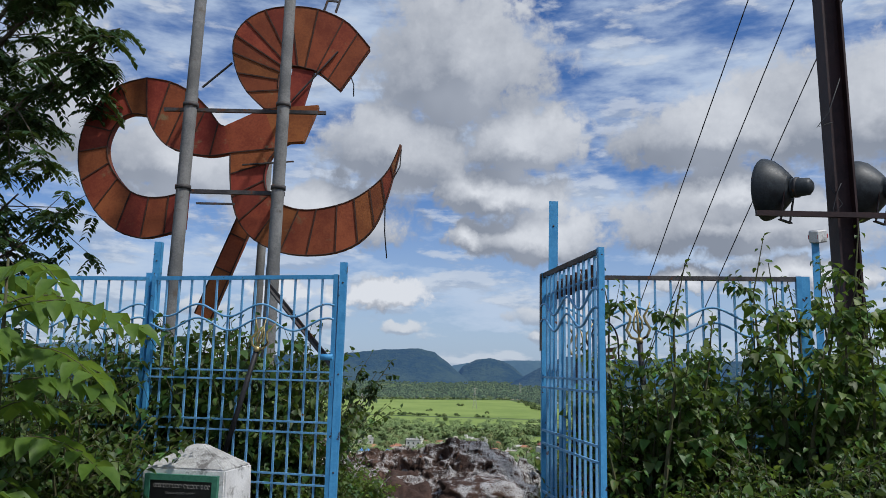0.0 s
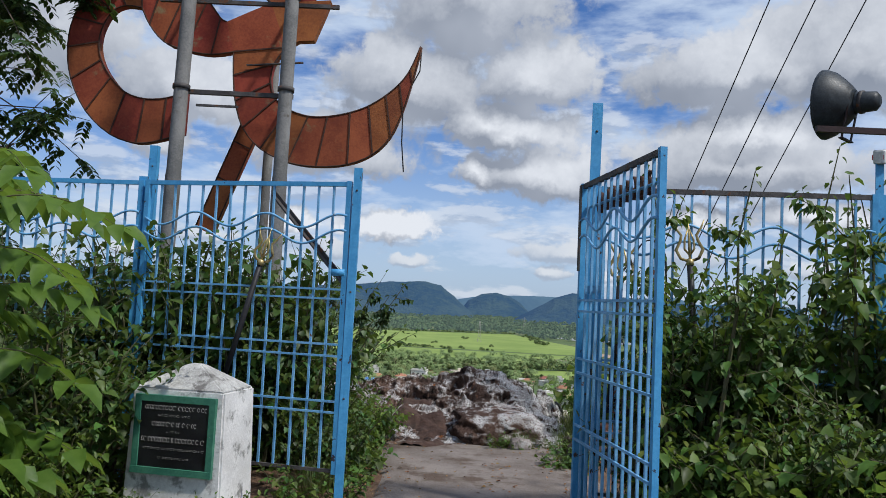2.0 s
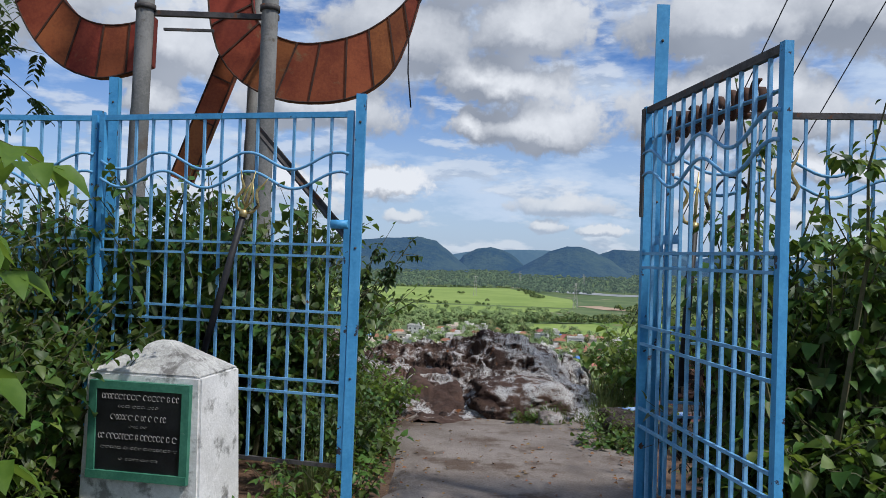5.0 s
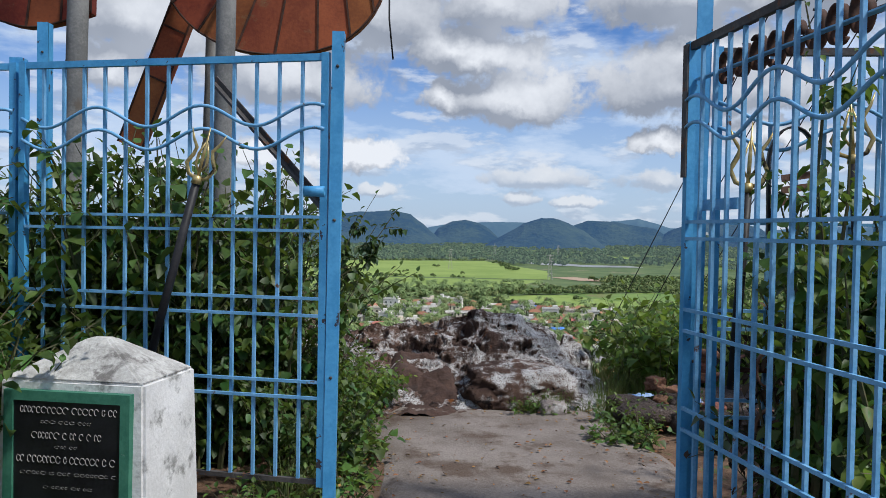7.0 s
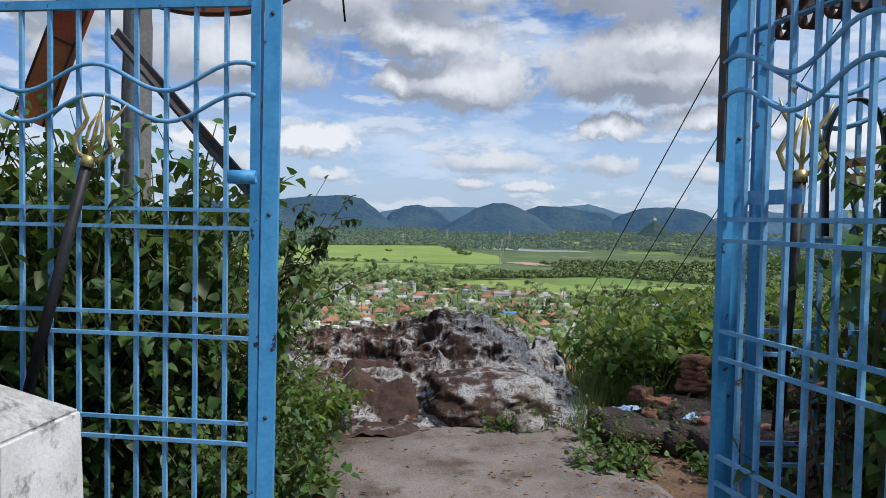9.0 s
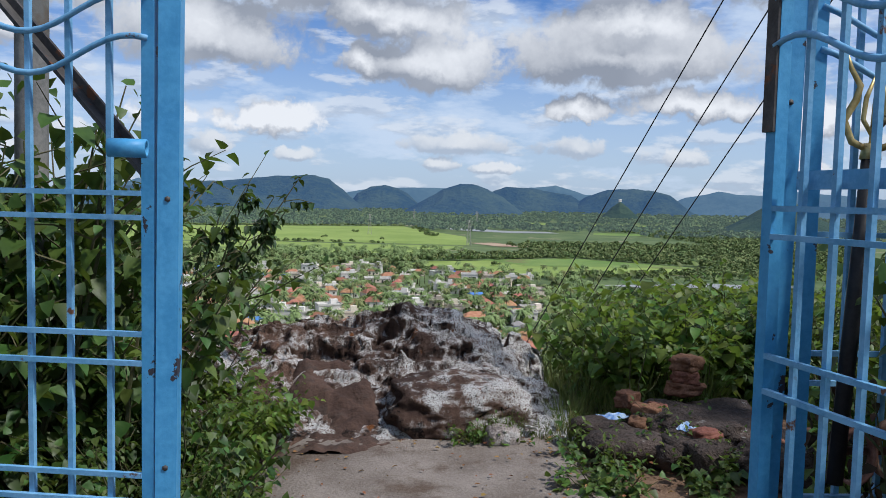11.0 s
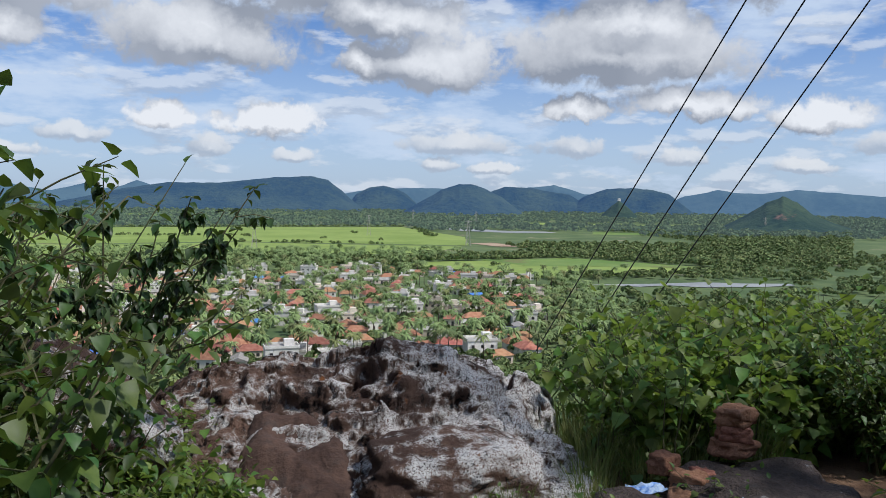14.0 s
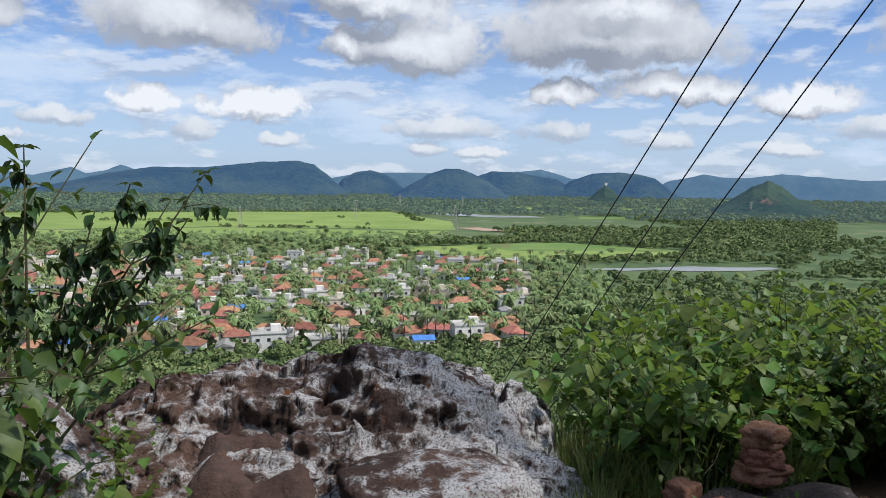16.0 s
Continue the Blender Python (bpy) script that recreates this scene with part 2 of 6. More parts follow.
M_LEAF = material("leaf", (0.044, 0.088, 0.014), (0.092, 0.150, 0.028), 0.5, 3, 30, 0, island=0.6, translucent=0.26, spec=0.35)
M_LEAFSOFT = material("soft_leaf", (0.070, 0.122, 0.020), (0.135, 0.205, 0.040), 0.5, 3, 30, 0, island=0.65, translucent=0.42, spec=0.35)
M_LEAFPALE = material("young_leaf", (0.062, 0.135, 0.018), (0.115, 0.21, 0.032), 0.5, 3, 30, 0, island=0.3, translucent=0.45, spec=0.35)
M_LEAFDARK = material("neem_leaf", (0.018, 0.042, 0.012), (0.032, 0.068, 0.018), 0.5, 3, 30, 0, island=0.4, translucent=0.15, spec=0.35)
M_DRY = material("dry_leaf", (0.16, 0.075, 0.03), (0.27, 0.15, 0.06), 0.9, 6, 40, 0, island=0.5)
M_STEM = material("green_stem", (0.045, 0.06, 0.02), (0.10, 0.085, 0.045), 0.8, 10, 60, 0.2, 0.003)
M_BARK = material("bark", (0.05, 0.038, 0.028), (0.12, 0.095, 0.07), 0.95, 6, 40, 0.8, 0.02)
M_GRASS = material("grass", (0.075, 0.11, 0.03), (0.19, 0.18, 0.075), 0.7, 5, 40, 0, island=0.5, translucent=0.3)
M_BRICKRED = material("broken_brick", (0.125, 0.052, 0.034), (0.25, 0.115, 0.078), 0.95, 8, 60, 0.8, 0.01, vary=0.3)


def rock_material():
    mt = bpy.data.materials.new("lichen_rock")
    mt.use_nodes = True
    t = mt.node_tree
    t.nodes.clear()
    k = Nodes(t)
    out = k.n("ShaderNodeOutputMaterial")
    p = k.n("ShaderNodeBsdfPrincipled")
    co = k.n("ShaderNodeTexCoord").outputs["Object"]
    warp = k.v("MULTIPLY_ADD", k.v("SUBTRACT", k.noise(co, 3.0, 3.0, 0.6, True), (0.5, 0.5, 0.5)), (0.10, 0.10, 0.10), co)
    big = k.noise(warp, 2.4, 6.0, 0.65)
    mid = k.noise(warp, 9.0, 7.0, 0.72)
    small = k.noise(warp, 55.0, 5.0, 0.75)
    c = k.mix(k.ramp(big, 0.38, 0.62), (0.070, 0.043, 0.034), (0.19, 0.115, 0.085))
    c = k.mix(k.ramp(mid, 0.53, 0.62), c, (0.020, 0.015, 0.014))
    streak = k.noise(warp, 7.0, 9.0, 0.74)
    xs = k.n("ShaderNodeSeparateXYZ")
    k.link(co, xs.inputs[0])
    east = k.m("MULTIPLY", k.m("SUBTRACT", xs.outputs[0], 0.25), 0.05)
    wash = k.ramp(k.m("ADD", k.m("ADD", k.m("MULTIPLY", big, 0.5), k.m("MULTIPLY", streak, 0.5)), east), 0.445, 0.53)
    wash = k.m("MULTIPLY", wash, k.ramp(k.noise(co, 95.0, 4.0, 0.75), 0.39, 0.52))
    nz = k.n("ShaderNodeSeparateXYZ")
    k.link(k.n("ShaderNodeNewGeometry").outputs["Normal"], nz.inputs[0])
    # the wash is kept to upward and east-facing faces
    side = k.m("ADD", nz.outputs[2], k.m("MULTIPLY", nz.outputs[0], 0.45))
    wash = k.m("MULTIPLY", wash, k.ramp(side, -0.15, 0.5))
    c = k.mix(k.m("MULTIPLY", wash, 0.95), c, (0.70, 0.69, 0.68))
    c = k.mix(k.ramp(k.noise(co, 5.0, 4.0), 0.66, 0.72), c, (0.20, 0.075, 0.025))
    k.link(c, p.inputs["Base Color"])
    p.inputs["Roughness"].default_value = 0.92
    p.inputs["Specular IOR Level"].default_value = 0.2
    bn = k.n("ShaderNodeBump")
    bn.inputs["Strength"].default_value = 0.9
    bn.inputs["Distance"].default_value = 0.05
    k.link(k.m("ADD", mid, k.m("MULTIPLY", small, 0.8)), bn.inputs["Height"])
    k.link(bn.outputs[0], p.inputs["Normal"])
    k.link(p.outputs[0], out.inputs[0])
    return mt


M_ROCK = rock_material()
M_DARKROCK = material("dark_rock", (0.035, 0.027, 0.024), (0.095, 0.07, 0.06), 0.92, 5, 50, 1.0, 0.03, spots=(0.30, 0.29, 0.28), spot_at=(0.62, 0.70), spot_scale=9)
M_DEAD = material("dead_leaf", (0.035, 0.024, 0.016), (0.085, 0.055, 0.035), 0.95, 6, 40, 0, island=0.5)


# ---- mesh helpers ----
def obj(name, verts, faces, mat, parent=None, smooth=False, label=""):
    me = bpy.data.meshes.new(name)
    me.from_pydata([tuple(v) for v in verts], [], [tuple(f) for f in faces])
    me.materials.append(mat)
    if smooth:
        me.polygons.foreach_set("use_smooth", [True] * len(me.polygons))
    me.update()
    ob = new(name, me)
    if parent is not None:
        ob.parent = parent
    if label:
        ob["label"] = label
    return ob


def part(name, bm, mat, parent=None, label="", smooth=False):
    """Links a bmesh as one mesh object under a thing or a part."""
    me = bpy.data.meshes.new(name)
    bm.to_mesh(me)
    bm.free()
    me.materials.append(mat)
    if smooth:
        me.polygons.foreach_set("use_smooth", [True] * len(me.polygons))
    ob = new(name, me)
    if parent is not None:
        ob.parent = parent
    if label:
        ob["label"] = label
    return ob


def thing(name, at, label, category, group="", kind=""):
    ob = new(name)
    ob.matrix_world = at if isinstance(at, Matrix) else Matrix.Translation(at)
    return tagged(ob, label, category, group, kind)


def box_bm(sx, sy, sz, bevel=0.0, m=None, bm=None):
    """A box with its base at z = 0, centred in x and y."""
    bm2 = bmesh.new()
    bmesh.ops.create_cube(bm2, size=1.0)
    bmesh.ops.scale(bm2, vec=(sx, sy, sz), verts=bm2.verts)
    bmesh.ops.translate(bm2, vec=(0, 0, sz / 2), verts=bm2.verts)
    if bevel:
        bmesh.ops.bevel(bm2, geom=bm2.edges[:], offset=bevel, segments=1, affect="EDGES")
    if m is not None:
        bmesh.ops.transform(bm2, matrix=m, verts=bm2.verts)
    return bm2


def bar_data(a, b, w, d=None, up=(0, 0, 1)):
    """Vertices and faces of a square bar from a to b."""
    a, b = Vector(a), Vector(b)
    ax = (b - a).normalized()
    u = Vector(up)
    if abs(ax.dot(u)) > 0.95:
        u = Vector((0, 1, 0))
    s = ax.cross(u).normalized()
    r = s.cross(ax).normalized()
    d = d or w
    vs = [p + s * (i * w / 2) + r * (j * d / 2) for p in (a, b) for i, j in ((-1, -1), (1, -1), (1, 1), (-1, 1))]
    fs = [(0, 1, 5, 4), (1, 2, 6, 5), (2, 3, 7, 6), (3, 0, 4, 7), (3, 2, 1, 0), (4, 5, 6, 7)]
    return vs, fs


def bar(name, a, b, w, mat, parent=None, d=None, label=""):
    return obj(name, *bar_data(a, b, w, d), mat, parent, label=label)


def tube_data(pts, radii, sides=8, flat=1.0):
    """A tube through the points; radii one for each; flat squeezes it along its second axis."""
    pts = [Vector(p) for p in pts]
    vs, fs = [], []
    n = len(pts)
    for i, p in enumerate(pts):
        ax = (pts[min(i + 1, n - 1)] - pts[max(i - 1, 0)]).normalized()
        u = Vector((0, 1, 0)) if abs(ax.y) < 0.9 else Vector((1, 0, 0))
        s = ax.cross(u).normalized()
        r = s.cross(ax).normalized()
        for j in range(sides):
            a = 2 * math.pi * j / sides
            vs.append(p + radii[i] * (math.cos(a) * s + flat * math.sin(a) * r))
    for i in range(n - 1):
        for j in range(sides):
            q = (j + 1) % sides
            fs.append((i * sides + j, i * sides + q, (i + 1) * sides + q, (i + 1) * sides + j))
    fs.append(tuple(range(sides))[::-1])
    fs.append(tuple((n - 1) * sides + j for j in range(sides)))
    return vs, fs


def tube(name, pts, r, mat, parent=None, sides=8, label="", flat=1.0):
    rr = r if isinstance(r, (list, tuple)) else [r] * len(pts)
    return obj(name, *tube_data(pts, rr, sides, flat), mat, parent, smooth=True, label=label)


def join(lists):
    vs, fs = [], []
    for v, f in lists:
        o = len(vs)
        vs.extend(v)
        fs.extend([tuple(i + o for i in q) for q in f])
    return vs, fs


# ---- ground: one sheet from the hilltop to the horizon ----
PLAIN = -60.0


def soft(e, w):
    return w * np.logaddexp(0.0, np.asarray(e, float) / w)


def ground_z(x, y):
    x, y = np.asarray(x, float), np.asarray(y, float)
    e = np.maximum(np.maximum(y - 10.8, np.abs(x) - 26), -y - 45)
    fall = np.minimum(0.62 * soft(e, 0.9), 1e6)
    z = PLAIN + soft(-fall - PLAIN, 6.0)
    side = np.clip((np.abs(x - 0.25) - 1.0) / 1.6, 0, 1)
    near = np.exp(-((x / 30) ** 2 + (y / 40) ** 2))
    z = z + near * side * (0.05 * np.sin(1.7 * x + 0.6) * np.sin(1.3 * y) + 0.03 * np.sin(4.1 * x + 2.2 * y)) - 0.03
    return z


def build_ground():
    def axis(n, reach, fine):
        t = np.linspace(-1, 1, n)
        return np.sinh(t * math.asinh(reach / fine)) * fine
    xs = axis(171, 4900, 2.2)
    ys = axis(231, 4900, 3.0) + 7.0
    gx, gy = np.meshgrid(xs, ys)
    gz = ground_z(gx, gy)
    vs = np.stack([gx.ravel(), gy.ravel(), gz.ravel()], 1)
    nx = len(xs)
    fs, far = [], []
    for j in range(len(ys) - 1):
        for i in range(nx - 1):
            a = j * nx + i
            fs.append((a, a + 1, a + nx + 1, a + nx))
            far.append(1 if gz[j, i] < -40 else 0)
    ob = obj("ground", vs, fs, M_SOIL, smooth=True)
    ob.data.materials.append(M_PLAIN)
    ob.data.polygons.foreach_set("material_index", far)
    tagged(ob, "bare brown earth of the hilltop running down to a green plain", "ground", kind="structure")


build_ground()


def build_pavement():
    """Worn cement path with ragged edges."""
    rng = random.Random(3)
    ys = [-3 + 0.25 * i for i in range(47)]
    vs, fs = [], []
    n = 12
    for i, y in enumerate(ys):
        l = -0.72 + 0.08 * math.sin(2.1 * y) + rng.uniform(-0.05, 0.05) - (0.9 if y < 5.5 else 0.0)
        r = 1.30 + 0.10 * math.sin(1.3 * y + 1) + rng.uniform(-0.06, 0.06) - 0.35 * max(0, y - 7.9)
        if y > 7.6:
            l += 0.25 * (y - 7.6)
        for j in range(n + 1):
            x = l + (r - l) * j / n
            edge = 0.06 if j in (0, n) else 0.0
            vs.append((x, y, 0.006 * math.sin(3 * x + 2 * y) - edge))
    for i in range(len(ys) - 1):
        for j in range(n):
            a = i * (n + 1) + j
            fs.append((a, a + 1, a + n + 2, a + n + 1))
    ob = obj("pavement", vs, fs, M_CONC, smooth=True)
    tagged(ob, "worn stained grey cement path strewn with soil", "pavement", kind="structure")


build_pavement()

# ---- fence, gate and posts ----
FENCE_TOP, FENCE_LOW = 2.17, 0.19
RAILS = (1.43, 1.365, 1.05, 0.97, 0.66, 0.585)


def grille(name, length, label, category, spacing=0.115, low=FENCE_LOW, rails=RAILS, kind="", top=None):
    """A welded grille in the x-z plane from the origin to x = length: frame, upright bars, double rails, two wavy bars."""
    g = thing(name, (0, 0, 0), label, category, kind=kind)
    bar("top_rail", (0, 0, FENCE_TOP), (length, 0, FENCE_TOP), 0.026, top or M_DARKSTEEL, g, 0.032, "flaking top rail")
    bar("bottom_rail", (0, 0, low), (length, 0, low), 0.022, M_DARKSTEEL, g, label="rusty bottom rail")
    for x in (0.0, length):
        bar("side_stile", (x, 0, low - 0.02), (x, 0, FENCE_TOP + 0.02), 0.035, M_BLUE, g)
    for z in rails:
        bar("rail", (0.018, -0.013, z), (length - 0.018, -0.013, z), 0.014, M_BLUEBAR, g)
    n = max(2, round(length / spacing))
    for i in range(1, n):
        x = length * i / n
        bar("upright_bar", (x, 0, low), (x, 0, FENCE_TOP - 0.015), 0.0145, M_BLUEBAR, g)
    for z, ph in ((1.905, 0.0), (1.795, 0.35)):
        pts = [(x, -0.018, z + 0.05 * math.sin(2 * math.pi * (length - x) / 0.56 + 0.9 + ph * 0.3))
               for x in np.linspace(0.0, length, int(length / 0.035))]
        tube("wavy_bar", pts, 0.0085, M_BLUEBAR, g, 6)
    return g


def along(a, b, z=0.0):
    """Pose that lays local x from a to b on the ground."""
    return Matrix.Translation((a[0], a[1], z)) @ Matrix.Rotation(math.atan2(b[1] - a[1], b[0] - a[0]), 4, "Z")


def post(at, height, w, label, lean=(0, 0), mat=None):
    """An angle-iron post: two flanges with a cap and bolt holes shown as dark studs."""
    g = thing("fence_post", (at[0], at[1], 0), label, "post", "fence posts")
    mat = mat or M_BLUE
    top = Vector((lean[0], lean[1], height))
    vs, fs = bar_data((0, 0, -0.25), top, w, w * 0.12, up=(0, 1, 0))
    off = Vector((w * 0.44, w * 0.5, 0))
    v2, f2 = bar_data(Vector((0, 0, -0.25)) + off, top + off, w * 0.12, w, up=(0, 1, 0))
    obj("front_flange", vs, fs, mat, g)
    obj("side_flange", v2, f2, mat, g)
    for k in (0.93, 0.62, 0.3):
        c = top * k
        tube("bolt", [c + Vector((0, -w * 0.07, 0)), c + Vector((0, -w * 0.12, 0))], 0.008, M_DARKSTEEL, g, 6)
    return g


P0, P1, P2, P3 = (-2.43, 6.40), (-0.79, 6.10), (0.85, 5.70), (2.62, 5.52)
post((-0.778, 5.97), 2.285, 0.056, "bright blue painted steel gate post with flaking paint", (0.02, 0))
post((0.82, 5.70), 2.75, 0.068, "tall blue angle-iron post beside the open gate", (0.03, 0))
post(P0, 2.22, 0.062, "blue angle-iron post between two fence panels")
post((-2.70, 7.25), 2.62, 0.066, "tall blue rusting post behind the fence")
post((P3[0] + 0.03, P3[1]), 2.19, 0.06, "blue post at the end of the overgrown fence")
post((3.52, 7.1), 2.72, 0.07, "slim blue post capped with a small tin box")
post((-4.35, 6.35), 2.75, 0.09, "tall blue angle-iron post beside shrubs")

fence_a = grille("fence", 1.60, "blue welded bar fence with creepers behind it", "fence", top=M_BLUE)
fence_a.matrix_world = along((-2.37, 6.365), (-0.83, 5.995))
fence_b = grille("fence", 2.0, "blue welded bar fence sunk in shrubs", "fence", top=M_BLUE)
fence_b.matrix_world = along((-4.42, 6.62), (-2.48, 6.40))
fence_c = grille("fence", 1.70, "blue welded bar fence overgrown with climbers", "fence")
fence_c.matrix_world = along((0.91, 5.70), (2.6, 5.53))
gate = grille("gate_leaf", 1.24, "open blue barred steel gate leaf, paint chipped", "gate", 0.10, low=0.10, rails=(1.43, 1.36, 1.06, 0.97, 0.64, 0.55))
gate.matrix_world = along((0.765, 5.63), (0.925, 4.42))
bar("rusted_stile_cover", (-0.004, -0.020, 1.62), (-0.004, -0.020, FENCE_TOP + 0.01), 0.040, M_DARKSTEEL, gate, 0.010, "dark flaked upper half of the stile")
bar("lettering_rail", (0.02, 0.022, 2.03), (1.22, 0.022, 2.03), 0.03, M_BLUEBAR, gate, 0.006)
for z in (0.6, 1.78):
    tube("hinge", [(-0.01, 0.0, z - 0.05), (-0.01, 0.0, z + 0.05)], 0.018, M_BLUE, gate, 8)
bar("latch_plate", (0.05, 0.03, 1.50), (0.34, 0.03, 1.50), 0.012, M_BLUEBAR, gate, 0.045)

# bolt sleeve on the gate post, and the leaning steel brace
sleeve = thing("bolt_sleeve", (-0.80, 5.975, 1.545), "blue pipe sleeve welded to the gate post", "gate bolt")
vs, fs = [], []
for i, (yy, r) in enumerate(((-0.075, 0.024), (0.03, 0.024), (0.03, 0.017), (-0.075, 0.017))):
    for j in range(12):
        a = 2 * math.pi * j / 12
        vs.append((yy * 0.9 - 0.03, -0.075 + r * math.sin(a) * 0.98, r * math.cos(a)))
for i in range(4):
    for j in range(12):
        q = (j + 1) % 12
        i2 = (i + 1) % 4
        fs.append((i * 12 + j, i * 12 + q, i2 * 12 + q, i2 * 12 + j))
obj("sleeve", vs, fs, M_BLUE, sleeve, True)
brace = thing("diagonal_brace", (0, 0, 0), "grey steel angle brace leaning on the gate post", "brace")
bar("strut", (-1.44, 6.42, 2.12), (-0.82, 6.06, 1.46), 0.045, M_DARKSTEEL, brace, 0.012)
bar("strut_flange", (-1.44, 6.44, 2.14), (-0.82, 6.08, 1.48), 0.010, M_DARKSTEEL, brace, 0.045)


# ---- tridents, ornament strips ----
def trident(m, size, label, handle=0.95):
    g = thing("trident", m, label, "trident")
    tube("handle", [(0, 0, 0), (0, 0, handle)], 0.021, M_BLACK, g, 8, "black painted shaft")
    z0 = handle
    tube("collar", [(0, 0, z0 - 0.01), (0, 0, z0 + 0.03)], [0.026, 0.02], M_GOLD, g, 10)
    for sgn in (-1, 1):
        pts = [(sgn * size * a, 0, z0 + size * b) for a, b in ((0.02, 0.05), (0.20, 0.12), (0.30, 0.32), (0.20, 0.52), (0.17, 0.66), (0.28, 0.82), (0.36, 1.02))]
        tube("outer_prong", pts, [0.008, 0.010, 0.011, 0.010, 0.009, 0.007, 0.002], M_GOLD, g, 8, flat=0.45)
        pts = [(sgn * size * a, 0, z0 + size * b) for a, b in ((0.01, 0.2), (0.11, 0.34), (0.10, 0.55), (0.02, 0.8))]
        tube("inner_loop", pts, [0.006, 0.007, 0.007, 0.003], M_GOLD, g, 8, flat=0.45)
    tube("middle_prong", [(0, 0, z0), (0, 0, z0 + size * 0.5), (0, 0, z0 + size * 1.12)], [0.008, 0.009, 0.002], M_GOLD, g, 8, flat=0.45)
    return g


trident(Matrix.Translation((-1.66, 6.13, 0.72)) @ pose(0, 0, 0, 0, 15, -10), 0.24, "brass trident with a black shaft fixed to the fence", 0.90)
trident(Matrix.Translation((0.97, 5.62, 0.72)) @ pose(0, 0, 0, 0, 3, -6), 0.26, "brass trident with a black shaft behind the gate bars", 0.85)
trident(Matrix.Translation((1.52, 5.58, 0.75)) @ pose(0, 0, 0, 0, -4, -8), 0.28, "tarnished brass trident standing against the fence", 0.95)


def strip(name, pts, width, mat, parent):
    """A bent flat iron strip: width across y."""
    vs, fs = [], []
    t = 0.004
    n = len(pts)
    for i, (x, z) in enumerate(pts):
        a, b = pts[max(0, i - 1)], pts[min(n - 1, i + 1)]
        tx, tz = b[0] - a[0], b[1] - a[1]
        l = math.hypot(tx, tz) or 1
        nx, nz = -tz / l * t, tx / l * t
        vs += [(x + nx, -width / 2, z + nz), (x + nx, width / 2, z + nz), (x - nx, width / 2, z - nz), (x - nx, -width / 2, z - nz)]
    for i in range(n - 1):
        for j in range(4):
            q = (j + 1) % 4
            fs.append((i * 4 + j, i * 4 + q, i * 4 + 4 + q, i * 4 + 4 + j))
    fs += [(3, 2, 1, 0), tuple((n - 1) * 4 + j for j in range(4))]
    return obj(name, vs, fs, mat, parent, True)


def scroll(seed, size):
    r = random.Random(seed)
    turn = r.choice((-1, 1))
    a0, sweep = r.uniform(0, 6), r.uniform(4.2, 7.0)
    return [(size * (0.5 + 0.25 * i / 18) * math.cos(a0 + turn * sweep * i / 18) * 0.8, size * (0.6 + 0.3 * i / 18) * math.sin(a0 + turn * sweep * i / 18)) for i in range(19)]


def scroll_row(name, m, xs, z, size, label, mat, seed):
    g = thing(name, m, label, "metal lettering")
    for i, x in enumerate(xs):
        ob = strip("scroll", scroll(seed + i, size), 0.032, mat, g)
        ob.location = (x, 0.0, z)
    bar("backing_rail", (xs[0] - 0.05, 0.02, z), (xs[-1] + 0.08, 0.02, z), 0.008, M_RUSTDARK, g, 0.02)
    return g


gm = along((0.765, 5.63), (0.925, 4.42))
fm = along((0.91, 5.70), (2.6, 5.53))
scroll_row("scroll_lettering", gm @ Matrix.Translation((0, 0.05, 0)), [0.20 + 0.11 * i for i in range(8)], 2.05, 0.078, "rusty curled strips forming lettering along the gate top", M_RUSTDARK, 11)
scroll_row("scroll_lettering", fm @ Matrix.Translation((0, -0.07, 0)), [0.12 + 0.10 * i for i in range(8)], 0.80, 0.10, "rusty red curled strips along the fence", M_COIL, 31)
scroll_row("scroll_lettering", fm @ Matrix.Translation((0, -0.07, 0)), [0.22 + 0.10 * i for i in range(7)], 0.55, 0.105, "rusty curled strips low on the fence", M_COIL, 51)
scroll_row("scroll_lettering", fm @ Matrix.Translation((0.1, -0.07, 0)), [0.40 + 0.11 * i for i in range(6)], 0.33, 0.10, "pale rusted curled strips near the ground", M_COIL, 71)
arch = thing("iron_arch", fm @ Matrix.Translation((0.30, -0.06, 0)), "black bent iron arch fixed to the fence bars", "ornament")
pts = [(-0.09, 1.38)] + [(0.10 * math.cos(math.pi * (1 - i / 14)), 1.68 + 0.16 * math.sin(math.pi * i / 14)) for i in range(15)] + [(0.11, 1.36)]
strip("band", pts, 0.035, M_BLACK, arch)
for i in range(3):
    bar("cross_strip", (-0.05, -0.02, 1.52 + 0.05 * i), (0.08, -0.02, 1.54 + 0.05 * i), 0.008, M_COIL, arch, 0.03)

# ---- memorial plinth ----
plinth = thing("memorial_plinth", Matrix.Translation((-1.70, 5.68, 0)) @ Matrix.Rotation(radians(-11), 4, "Z"), "stained white limewashed plinth with a pyramid cap beside the fence", "monument")


def frustum(w0, d0, z0, w1, d1, z1, cuts=6):
    bm = bmesh.new()
    bmesh.ops.create_cube(bm, size=1.0)
    for v in bm.verts:
        top = v.co.z > 0
        v.co = Vector((v.co.x * (w1 if top else w0), v.co.y * (d1 if top else d0), z1 if top else z0))
    bmesh.ops.bevel(bm, geom=bm.edges[:], offset=0.012, segments=2, affect="EDGES")
    return bm


